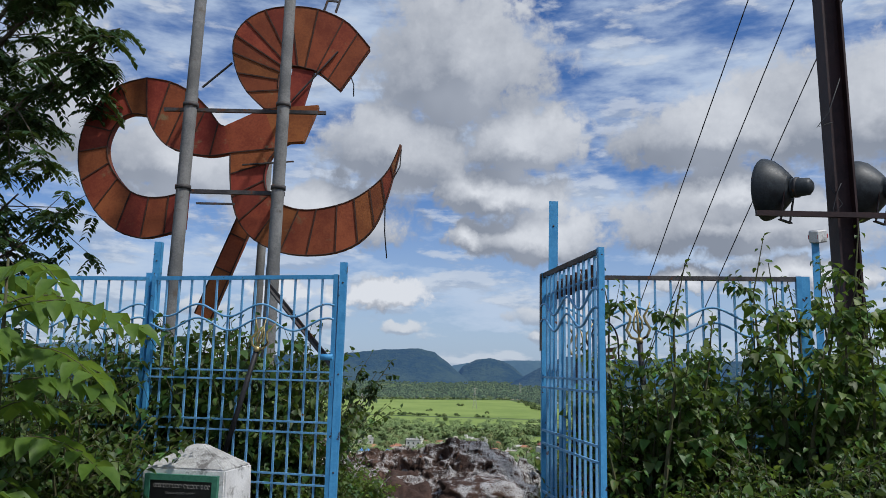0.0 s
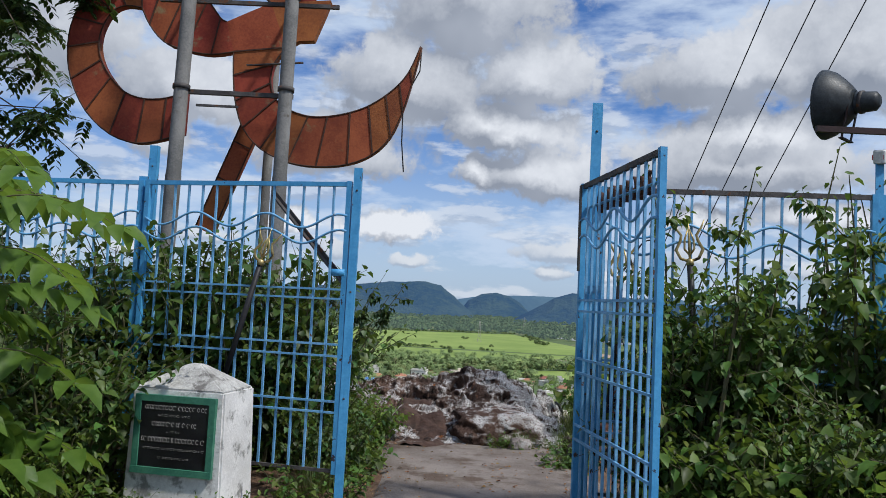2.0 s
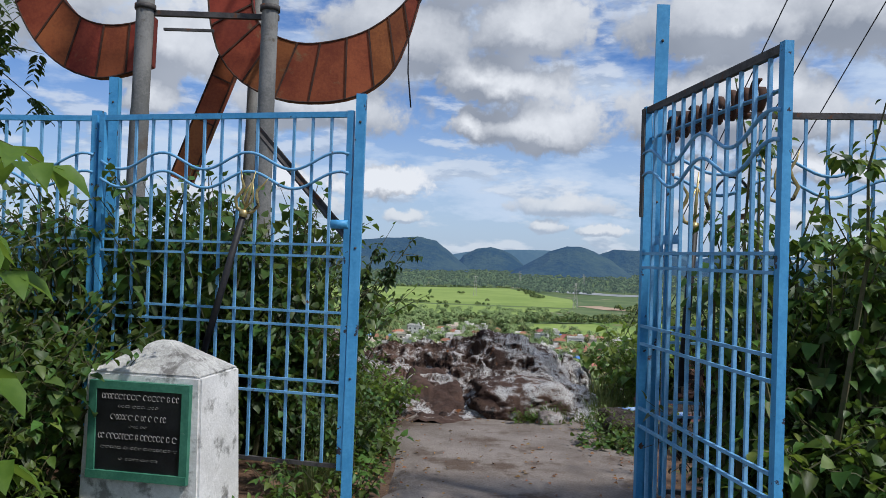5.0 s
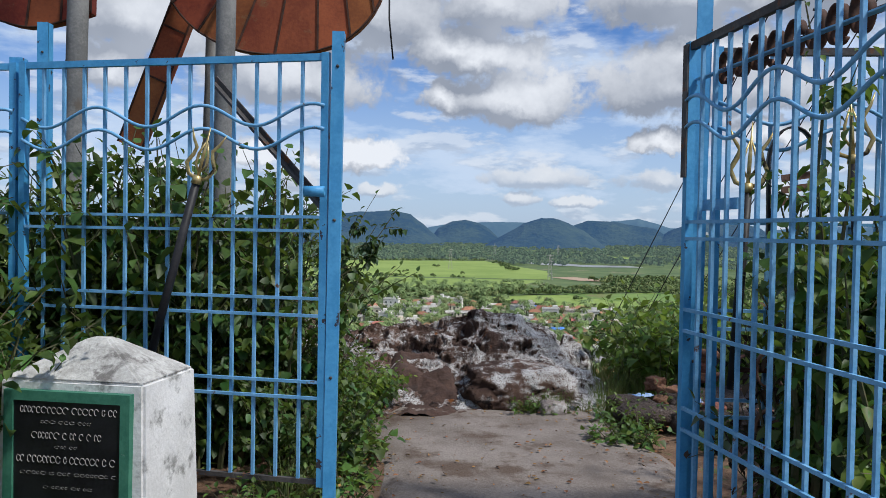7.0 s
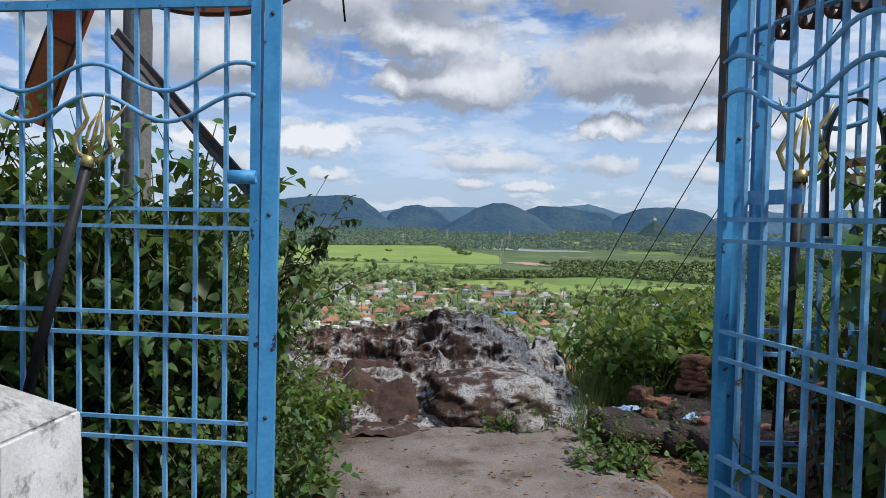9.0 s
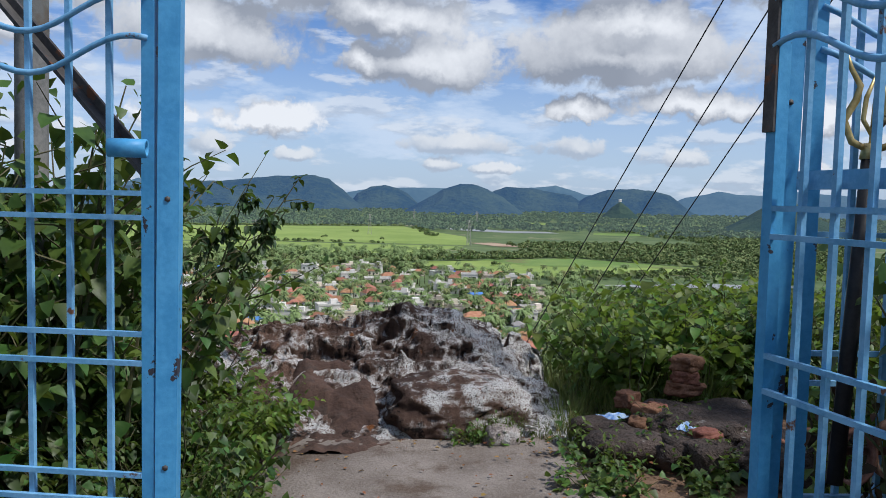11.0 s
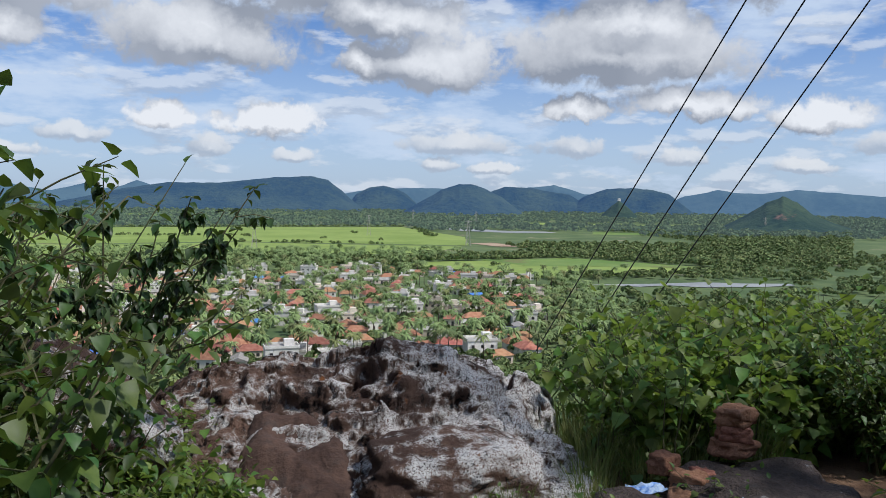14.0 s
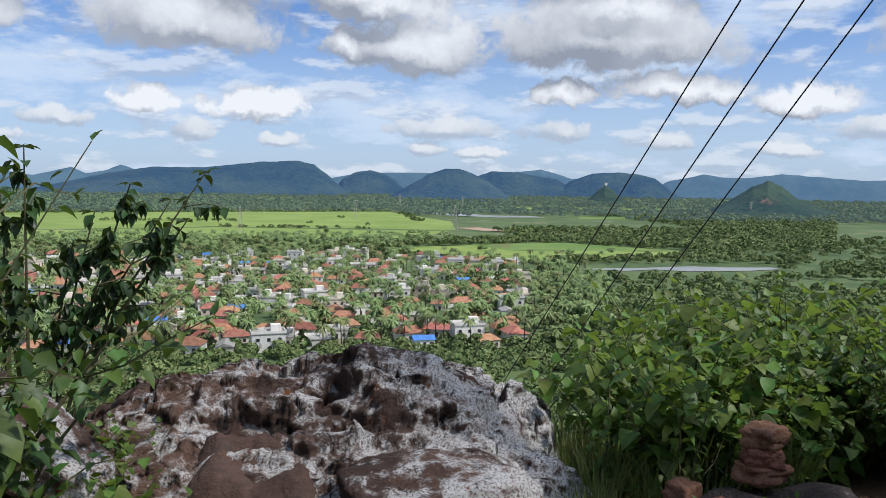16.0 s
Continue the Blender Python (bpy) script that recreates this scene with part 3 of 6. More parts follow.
part("shaft", frustum(0.66, 0.46, -0.05, 0.62, 0.42, 0.76), M_WHITE, plinth)
cap = bmesh.new()
b4 = [cap.verts.new((x * 0.31, y * 0.21, 0.755)) for x, y in ((-1, -1), (1, -1), (1, 1), (-1, 1))]
t4 = [cap.verts.new((x * 0.045, y * 0.03, 0.905)) for x, y in ((-1, -1), (1, -1), (1, 1), (-1, 1))]
cap.faces.new(b4[::-1])
cap.faces.new(t4)
for i in range(4):
    cap.faces.new((b4[i], b4[(i + 1) % 4], t4[(i + 1) % 4], t4[i]))
bmesh.ops.bevel(cap, geom=cap.edges[:], offset=0.01, segments=2, affect="EDGES")
part("pyramid_cap", cap, M_CAP, plinth, "mossy grey pyramid cap")
PZ0, PZ1, PX = 0.26, 0.70, 0.27
for nm, a, b in (("plaque_frame", (-PX, -0.234, PZ0), (PX, -0.234, PZ0)), ("plaque_frame", (-PX, -0.222, PZ1), (PX, -0.222, PZ1)),
                 ("plaque_frame", (-PX + 0.02, -0.228, PZ0 + 0.02), (-PX + 0.02, -0.222, PZ1 - 0.02)), ("plaque_frame", (PX - 0.02, -0.228, PZ0 + 0.02), (PX - 0.02, -0.222, PZ1 - 0.02))):
    bar(nm, a, b, 0.04, M_GREENFRAME, plinth, 0.04, "green painted border")
slab = part("plaque_slab", box_bm(0.50, 0.02, 0.41, 0.003, Matrix.Translation((0, -0.226, 0.275))), M_BLACKSTONE, plinth, "black polished granite slab")
rng = random.Random(8)
for row, (z, half, h) in enumerate(((0.645, 0.20, 0.026), (0.598, 0.11, 0.012), (0.545, 0.15, 0.026), (0.500, 0.05, 0.010), (0.450, 0.215, 0.028), (0.395, 0.20, 0.012), (0.340, 0.10, 0.010))):
    bits = []
    x = -half
    while x < half:
        w = rng.uniform(0.010, 0.026)
        r = h / 2
        c = Vector((x + w / 2, -0.2375, z))
        pts = [c + Vector((w / 2 * math.cos(a), 0, r * math.sin(a))) for a in np.linspace(0.4, rng.uniform(4.5, 6.2), 8)]
        bits.append(tube_data(pts, [h * 0.06] * 8, 4))
        x += w + rng.choice((0.003, 0.004, 0.014))
    obj("engraved_line", *join(bits), M_LETTER, slab, label="pale worn line of lettering")["kind"] = "stuff"


# ---- the rusted sheet-metal sign on pipes ----
SIGN_Y = 8.05


def sp(px, py, y=SIGN_Y):
    """Sign drawing units to the plane of the sign, or to a plane before or behind it."""
    u = 283 - py
    k = y / 7.72
    return (k * (-3.10 + (px - 252) * 0.00587 - 0.0005 * u), 1.47 + k * (2.07 + u * 0.006075 + 1.15e-6 * u * u))


sign = thing("metal_sign", (0, 0, 0), "large rusty red sheet-metal letter sign raised on pipes", "sign")


def sheet_panel(quad, depth=0.10, back=0.0):
    """One folded sheet panel of the sign: a thin box with a proud rim."""
    q = [Vector((x, 0, z)) for x, z in (sp(*p, SIGN_Y + back) for p in quad)]
    n = len(q)
    y0, y1 = SIGN_Y + back - depth / 2, SIGN_Y + back + depth / 2
    vs = [(v.x, y0, v.z) for v in q] + [(v.x, y1, v.z) for v in q]
    fs = [tuple(range(n)), tuple(range(2 * n - 1, n - 1, -1))]
    for i in range(n):
        fs.append((i, i + n, (i + 1) % n + n, (i + 1) % n))
    return obj("panel", vs, fs, M_RUST, sign)


def spline(rows, per=2):
    """Catmull-Rom through rows of (outer, inner) pairs."""
    p = [np.array([*a, *b], float) for a, b in rows]
    out = []
    for i in range(len(p) - 1):
        p0, p1, p2, p3 = p[max(0, i - 1)], p[i], p[i + 1], p[min(len(p) - 1, i + 2)]
        for s in range(per):
            t = s / per
            out.append(0.5 * (2 * p1 + (p2 - p0) * t + (2 * p0 - 5 * p1 + 4 * p2 - p3) * t * t + (3 * p1 - p0 - 3 * p2 + p3) * t ** 3))
    out.append(p[-1])
    return out


def stroke(rows, per=2, back=0.0):
    sm = spline(rows, per * 3)
    step = 3
    for i in range(0, len(sm) - 1, step):
        seg = sm[i:i + step + 1]
        if len(seg) < 2:
            continue
        quad = [tuple(s[:2]) for s in seg] + [tuple(s[2:]) for s in seg[::-1]]
        sheet_panel(quad, 0.10, back)
        a, b = sp(*seg[0][:2], SIGN_Y + back), sp(*seg[0][2:], SIGN_Y + back)
        bar("rib", (a[0], SIGN_Y + back - 0.052, a[1]), (b[0], SIGN_Y + back - 0.052, b[1]), 0.014, M_RUSTDARK, sign, 0.014)
    for k in (0, 2):
        pts = [sp(*s[k:k + 2], SIGN_Y + back) for s in sm]
        tube("rim", [(x, SIGN_Y + back - 0.05, z) for x, z in pts], 0.008, M_RUSTDARK, sign, 5)


stroke([((325, 402), (332, 335)), ((290, 414), (300, 346)), ((250, 421), (265, 349)), ((208, 408), (234, 340)), ((170, 372), (211, 317)), ((147, 322), (196, 290)),
        ((142, 272), (192, 262)), ((152, 225), (200, 235)), ((178, 185), (215, 213)), ((215, 155), (236, 204)), ((262, 142), (262, 206))], 1)
stroke([((262, 142), (262, 206)), ((304, 148), (274, 232)), ((340, 165), (296, 257)), ((368, 190), (330, 269)), ((388, 217), (372, 274)), ((398, 222), (408, 268))], 1)
sheet_panel([(398, 222), (408, 268), (492, 258), (470, 190), (440, 203)])
sheet_panel([(470, 190), (492, 258), (512, 247), (537, 245), (556, 205), (566, 182)])
stroke([((408, 268), (492, 258)), ((407, 305), (472, 285)), ((409, 345), (466, 315)), ((420, 388), (474, 340)), ((447, 421), (494, 356)), ((490, 441), (525, 365)),
        ((535, 446), (556, 364)), ((585, 440), (592, 356)), ((625, 422), (622, 344)), ((655, 392), (650, 326)), ((676, 350), (672, 307)), ((693, 303), (690, 284)), ((710, 249), (708, 247))], 1)
stroke([((472, 192), (507, 186)), ((440, 162), (496, 158)), ((423, 130), (496, 140)), ((416, 95), (500, 127)), ((421, 65), (507, 119)), ((441, 40), (515, 116)),
        ((476, 22), (523, 116)), ((522, 15), (532, 116)), ((572, 19), (545, 119)), ((617, 36), (565, 124)), ((642, 58), (585, 138)), ((662, 82), (605, 155))], 1)
sheet_panel([(505, 188), (522, 118), (560, 124), (538, 185)], 0.07)
stroke([((432, 349), (458, 361)), ((405, 409), (431, 421)), ((378, 469), (404, 481)), ((341, 555), (367, 567))], 1, 0.30)
for a, b, w in (((290, 193), (578, 193), 0.035), ((325, 335), (500, 336), 0.04), ((345, 356), (412, 356), 0.02)):
    p, q = sp(*a, 7.565), sp(*b, 7.565)
    bar("cross_rail", (p[0], 7.565, p[1]), (q[0], 7.565, q[1]), w, M_DARKSTEEL, sign)
    for px in (-2.57, -1.61):
        bar("rail_spacer", (px, 7.52, p[1]), (px * 1.065, SIGN_Y - 0.04, 1.5 + (p[1] - 1.5) * 1.065), 0.03, M_DARKSTEEL, sign)
for a, b in (((510, 188), (605, 92)), ((362, 158), (416, 115)), ((430, 290), (520, 282))):
    p, q = sp(*a), sp(*b)
    bar("stay", (p[0], SIGN_Y - 0.08, p[1]), (q[0], SIGN_Y - 0.08, q[1]), 0.03, M_DARKSTEEL, sign, 0.012)
for dx in (0, 22):
    p, q = sp(580 + dx, 20), sp(596 + dx, -18)
    bar("ladder_rail", (p[0], SIGN_Y, p[1]), (q[0], SIGN_Y, q[1]), 0.022, M_DARKSTEEL, sign)
p, q = sp(588, 0), sp(610, 2)
bar("ladder_rung", (p[0], SIGN_Y, p[1]), (q[0], SIGN_Y, q[1]), 0.02, M_DARKSTEEL, sign)
for pts in (((709, 255), (705, 285), (690, 310), (676, 345), (672, 400), (673, 448)), ((625, 130), (630, 145), (629, 165))):
    tube("loose_wire", [(sp(*a)[0], SIGN_Y - 0.03, sp(*a)[1]) for a in pts], 0.007, M_WIRE, sign, 5)


def pipe(x0, y0, z1, x1, r, label):
    g = thing("support_pipe", (x0, y0, 0), label, "pipe", "pipes carrying the sign")
    zs = [-0.3, 1.0, 2.4, 2.45, 4.2, 4.25, z1]
    rr = [r, r, r, r * 0.93, r * 0.93, r * 0.85, r * 0.85]
    tube("pipe_shaft", [(x1 * z / z1, 0, z) for z in zs], rr, M_PIPE, g, 14)
    for z in (3.22, 4.08):
        if z < z1 - 0.3:
            tube("clamp", [(x1 * z / z1, 0, z - 0.02), (x1 * z / z1, 0, z + 0.02)], r * 1.12, M_DARKSTEEL, g, 14)
    return g


pipe(-2.66, 7.52, 6.6, 0.13, 0.070, "grey cement-stained steel pipe carrying the sign")
pipe(-1.66, 7.46, 6.6, 0.06, 0.068, "grey cement-stained steel pipe carrying the sign")
pipe(-2.13, 8.83, 3.76, 0.06, 0.055, "short grey pipe behind the sign")

# ---- loudspeaker pole ----
pole = thing("steel_pole", (3.90, 7.2, 0), "tall dark brown painted steel pole rising from shrubs", "pole")
for dx, w, d in ((-0.09, 0.02, 0.18), (0.09, 0.02, 0.18), (0.0, 0.18, 0.03)):
    vs, fs = bar_data((dx, 0, -0.4), (dx - 0.10, 0, 6.6), w, d, up=(0, 1, 0))
    obj("flange" if d > 0.1 else "web", vs, fs, M_POLE, pole)
bar("cross_arm", (-0.95, -0.16, 2.98), (0.95, -0.16, 2.98), 0.04, M_POLE, pole, 0.05)


def horn(m, label):
    """Horn loudspeaker: bell opening along local +y, driver at the back."""
    g = thing("horn_loudspeaker", m, label, "loudspeaker", "horn loudspeakers")
    prof = [(0.0, 0.305), (-0.01, 0.315), (-0.04, 0.31), (-0.10, 0.285), (-0.16, 0.235), (-0.22, 0.175), (-0.26, 0.13), (-0.28, 0.10)]
    n = 28
    vs, fs = [], []
    for y, r in prof:
        for j in range(n):
            a = 2 * math.pi * j / n
            vs.append((r * math.cos(a), y, r * math.sin(a)))
    for i in range(len(prof) - 1):
        for j in range(n):
            q = (j + 1) % n
            fs.append((i * n + j, i * n + q, (i + 1) * n + q, (i + 1) * n + j))
    bell = obj("bell", vs, fs, M_HORN, g, True)
    sol = bell.modifiers.new("thick", "SOLIDIFY")
    sol.thickness = 0.008
    driver = tube("driver", [(0, -0.24, 0), (0, -0.30, 0), (0, -0.44, 0), (0, -0.47, 0)], [0.10, 0.095, 0.085, 0.05], M_HORN, g, 18, "grey cylindrical driver")
    tube("driver_band", [(0, -0.31, 0), (0, -0.34, 0)], 0.102, M_DARKSTEEL, driver, 18)
    tube("throat", [(0, -0.26, 0), (0, -0.02, 0)], [0.05, 0.09], M_HORN, g, 14)
    for s in (-1, 1):
        bar("bracket", (s * 0.11, -0.26, 0.02), (s * 0.11, -0.22, -0.33), 0.035, M_POLE, g, 0.008)
    bar("bracket_foot", (-0.13, -0.22, -0.33), (0.13, -0.22, -0.33), 0.04, M_POLE, g, 0.012)
    return g


horn(Matrix.Translation((3.24, 7.52, 3.32)) @ pose(0, 0, 0, 4, 0, 44), "dark grey horn loudspeaker bolted to the pole arm")
horn(Matrix.Translation((4.18, 7.52, 3.32)) @ pose(0, 0, 0, 4, 0, 40), "dark grey horn loudspeaker on the far side of the pole")
tin = thing("tin_box", (3.55, 7.1, 2.72), "small red and white tin upturned on a post", "tin")
part("tin_body", box_bm(0.13, 0.11, 0.12, 0.012, pose(0, 0, 0, 8, -10, 20)), M_WHITE, tin)
part("tin_band", box_bm(0.133, 0.113, 0.04, 0.002, Matrix.Translation((0.0, 0, 0.04)) @ pose(0, 0, 0, 8, -10, 20)),
     material("red_print", (0.35, 0.03, 0.03), (0.5, 0.06, 0.05), 0.5, 8, 50, 0), tin, "red printed band")
for i, (pts, r) in enumerate((([(3.85, 7.1, 4.35), (3.72, 7.1, 4.0), (3.60, 7.1, 3.85), (3.75, 7.1, 3.9)], 0.006), ([(3.7, 7.15, 3.3), (3.8, 7.1, 3.1), (3.68, 7.1, 2.95), (3.75, 7.1, 3.2), (3.8, 7.1, 3.3)], 0.005))):
    c = tagged(tube("loose_cable", pts, r, M_WIRE, None, 5), "thin black cable hanging at the pole", "cable")

# power lines dropping to the valley
for i, (x, z, dx, dz) in enumerate(((3.19, 6.36, -0.06, -0.774), (3.94, 6.98, -0.145, -0.946), (4.52, 7.11, -0.158, -0.972))):
    pts = [(x + dx * s, 6 + s, z + dz * s) for s in (-4, 0, 6, 14, 26, 34)]
    tagged(tube("power_line", pts, 0.0065, M_WIRE, None, 5), "thin black overhead wire running down to the valley", "wire", "overhead wires")


# ---- the outcrop past the gate ----
def fbm(x, y, z, octaves=4, ridged=False):
    s, a, tot = 0.0, 0.5, 0.0
    for o in range(octaves):
        v = noise.noise(Vector((x, y, z)))
        s += a * ((1 - 2 * abs(v)) if ridged else v)
        x, y, z, a = x * 2.03 + 3.1, y * 2.03 + 1.7, z * 2.03 + 5.3, a * 0.52
    return s


def blocks(x, y, z, scale, amp, tilt, crack):
    """Broken blocks: each cell lifted and tilted by chance, with a gap between neighbours."""
    p = Vector((x * scale, y * scale, z))
    d, c = noise.voronoi(p)
    h = noise.cell(c[0] * 7.3)
    t = noise.cell_vector(c[0] * 5.1)
    g = max(0.0, 1 - (d[1] - d[0]) / 0.10)
    return amp * h + tilt * ((p - c[0]).x * (t.x - 0.5) + (p - c[0]).y * (t.y - 0.5)) - crack * g


def rock_height(x, y):
    """The big outcrop: a sloping mass that rises to a crest at the back, broken into ledges."""
    x0, y0 = x, y
    x += 0.22 * fbm(x0 * 1.8, y0 * 1.8, 4.0)
    y += 0.22 * fbm(x0 * 1.8, y0 * 1.8, 9.0)
    ty = min(1.0, max(0.0, (y - 8.30) / 1.15))
    back = min(1.0, max(0.0, (10.45 - y) / 0.55))
    dx = (x - 0.18) / (1.15 if x > 0.18 else 1.58)
    tx = max(0.0, 1 - abs(dx) ** 3.2)
    z = 0.46 * ty ** 0.85 * tx ** 0.6 * back ** 0.5
    z += 0.16 * math.exp(-((x - 0.30) / 0.42) ** 2 - ((y - 9.50) / 0.30) ** 2)
    z += 0.09 * math.exp(-((x - 0.75) / 0.35) ** 2 - ((y - 9.20) / 0.45) ** 2)
    z += 0.08 * math.exp(-((x + 0.60) / 0.35) ** 2 - ((y - 9.35) / 0.35) ** 2)
    z *= 1 - 0.5 * math.exp(-((x0 + 0.36) / 0.34) ** 2 - ((y0 - 8.62) / 0.42) ** 2)
    k = min(1.0, max(0.0, z) / 0.15)
    n = fbm(x0 * 1.9, y0 * 1.9, 1.0, 4, True)
    z += k * (blocks(x, y * 1.3, 0.3, 2.2, 0.035, 0.07, 0.02) - 0.018 + blocks(x + 0.3 * y, y * 1.2, 2.3, 5.0, 0.014, 0.035, 0.014) - 0.01 + 0.13 * (n - 0.3))
    z += k * (blocks(x0 + y0, y0 - x0, 5.3, 15.0, 0.006, 0.02, 0.005) + 0.014 * fbm(x0 * 14, y0 * 14, 3.0, 3))
    for cx, cy, rx, ry, d in ((0.42, 8.98, 0.16, 0.07, 0.19), (0.08, 9.14, 0.24, 0.05, 0.16), (0.02, 9.36, 0.13, 0.05, 0.17), (0.72, 9.08, 0.13, 0.05, 0.11), (-0.4, 9.2, 0.16, 0.05, 0.12), (0.9, 9.55, 0.05, 0.22, 0.14), (0.5, 9.3, 0.10, 0.04, 0.10)):
        q = ((x - cx) / rx) ** 2 + ((y - cy) / ry) ** 2
        z -= d * math.exp(-q * 1.4)
    step = 0.075
    t = (z + 0.05 * fbm(x0 * 1.5, y0 * 1.5, 6.0) + 0.06 * x0) / step
    fr = t - math.floor(t)
    z += k * 0.5 * step * (min(1.0, max(0.0, (fr - 0.35) / 0.3)) - fr)
    return z - 0.02


def build_rock():
    nx, ny = 300, 240
    xs = np.linspace(-1.6, 1.5, nx)
    ys = np.linspace(8.15, 10.5, ny)
    vs, fs = [], []
    for y in ys:
        for x in xs:
            edge = min(x + 1.6, 1.5 - x, y - 8.15, 10.5 - y)
            z = rock_height(float(x), float(y))
            if edge < 0.15:
                z -= (0.15 - edge) * 2.0
            k = min(1.0, max(0.0, z) / 0.12)
            crag = k * 0.085 * (fbm(x * 3.4, y * 3.4, z * 7 + 3, 4, True) - 0.35)
            vs.append((x + 0.05 * fbm(x * 7, y * 7, z * 5 + 3, 4), y - 0.16 * max(0, z) - crag + 0.05 * fbm(x * 7, y * 7, z * 5 + 8, 4), z + 0.5 * crag))
    for j in range(ny - 1):
        for i in range(nx - 1):
            a = j * nx + i
            fs.append((a, a + 1, a + nx + 1, a + nx))
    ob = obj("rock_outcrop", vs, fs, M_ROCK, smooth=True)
    tagged(ob, "craggy dark brown rock outcrop splashed with white wash", "rock")


build_rock()


def boulder(name, at, size, seed, mat, label, category="rock", rough=0.18, rot=0.0, parent=None, sub=5, group="", boxy=0.45):
    bm = bmesh.new()
    bmesh.ops.create_icosphere(bm, subdivisions=sub, radius=1.0)
    for v in bm.verts:
        d = v.co.copy()
        f = fbm(d.x * 1.3 + seed, d.y * 1.3, d.z * 1.3, 4)
        g = fbm(d.x * 4 + seed, d.y * 4, d.z * 4 + 7, 3, True)
        box = 1.0 / max(abs(d.x), abs(d.y), abs(d.z)) ** boxy
        h = fbm(d.x * 11 + seed, d.y * 11, d.z * 11 + 3, 3, True)
        r = box * (1 + rough * 2.2 * f + rough * 0.55 * g + rough * 0.14 * h)
        v.co = Vector((d.x * r * size[0], d.y * r * size[1], d.z * r * size[2]))
    ob = part(name, bm, mat, parent, smooth=True)
    ob.matrix_world = Matrix.Translation(at) @ Matrix.Rotation(radians(rot), 4, "Z")
    if parent is None:
        tagged(ob, label, category, group)
    return ob


M_BOULDER = material("weathered_boulder", (0.17, 0.135, 0.12), (0.34, 0.30, 0.28), 0.9, 5, 60, 0.9, 0.02, spots=(0.47, 0.46, 0.45), spot_at=(0.53, 0.66), spot_scale=8)
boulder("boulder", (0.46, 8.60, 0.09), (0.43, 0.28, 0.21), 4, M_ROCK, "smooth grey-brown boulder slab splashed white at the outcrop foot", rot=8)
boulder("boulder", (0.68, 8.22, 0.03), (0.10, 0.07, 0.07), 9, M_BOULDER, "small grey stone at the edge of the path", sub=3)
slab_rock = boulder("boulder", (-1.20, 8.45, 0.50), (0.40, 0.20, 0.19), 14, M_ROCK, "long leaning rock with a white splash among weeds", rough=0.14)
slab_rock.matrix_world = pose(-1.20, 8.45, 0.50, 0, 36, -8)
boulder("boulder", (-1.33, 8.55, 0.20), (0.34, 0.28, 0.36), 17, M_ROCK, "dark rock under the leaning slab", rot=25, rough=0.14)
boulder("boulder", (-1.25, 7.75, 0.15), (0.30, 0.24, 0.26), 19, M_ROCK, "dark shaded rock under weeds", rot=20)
boulder("boulder", (1.95, 8.22, 0.03), (0.40, 0.34, 0.13), 24, M_DARKROCK, "flat dark rock carrying broken bricks", rot=10, rough=0.28)
rubble = random.Random(12)
for _ in range(16):
    x, y, q = rubble.uniform(1.25, 2.5), rubble.uniform(7.55, 8.35), rubble.uniform(0.05, 0.13)
    boulder("boulder", (x, y, 0.4 * q), (q * 1.3, q, q * 0.7), rubble.uniform(50, 90), M_DARKROCK, "loose dark rubble stone beside the path", rough=0.26, rot=rubble.uniform(0, 180), sub=3, group="rubble stones", boxy=0.6)
boulder("boulder", (2.35, 7.6, 0.02), (0.45, 0.35, 0.13), 29, M_DARKROCK, "low dark rock at the foot of the shrubs", rot=-25)
boulder("boulder", (1.35, 7.95, 0.03), (0.24, 0.16, 0.10), 30, M_DARKROCK, "low dark rock beside rubble", rot=-5, sub=3)
# soil ramp at the foot of the outcrop
def ease(t):
    t = min(1.0, max(0.0, t))
    return t * t * (3 - 2 * t)


vs, fs = [], []
for j in range(60):
    for i in range(64):
        x, y = -1.0 + 1.3 * i / 63, 8.05 + 1.3 * j / 59
        w = 0.26 * fbm(x * 3.2, y * 3.2, 8.0, 4)
        across = ease((x + 0.86 + w) / 0.35) * ease((0.20 + w - 0.12 * (y - 8.2) - x) / 0.22)
        across *= ease((9.30 + w - y) / 0.35)
        z = -0.08 + across * (0.06 + 0.36 * ease((y - 8.22 + w) / 0.98))
        z += 0.12 * across * fbm(x * 4, y * 4, 2.0, 5) + 0.014 * fbm(x * 22, y * 22, 5.0, 3, True)
        vs.append((x, y, z))
for j in range(59):
    for i in range(63):
        a = j * 64 + i
        fs.append((a, a + 1, a + 65, a + 64))
tagged(obj("soil_bank", vs, fs, material("red_soil", (0.040, 0.023, 0.018), (0.092, 0.055, 0.042), 0.95, 3, 28, 0.7, 0.02, spots=(0.05, 0.034, 0.028), spot_at=(0.52, 0.66), spot_scale=6), smooth=True), "bank of trodden reddish brown soil against the outcrop", "soil", kind="structure")

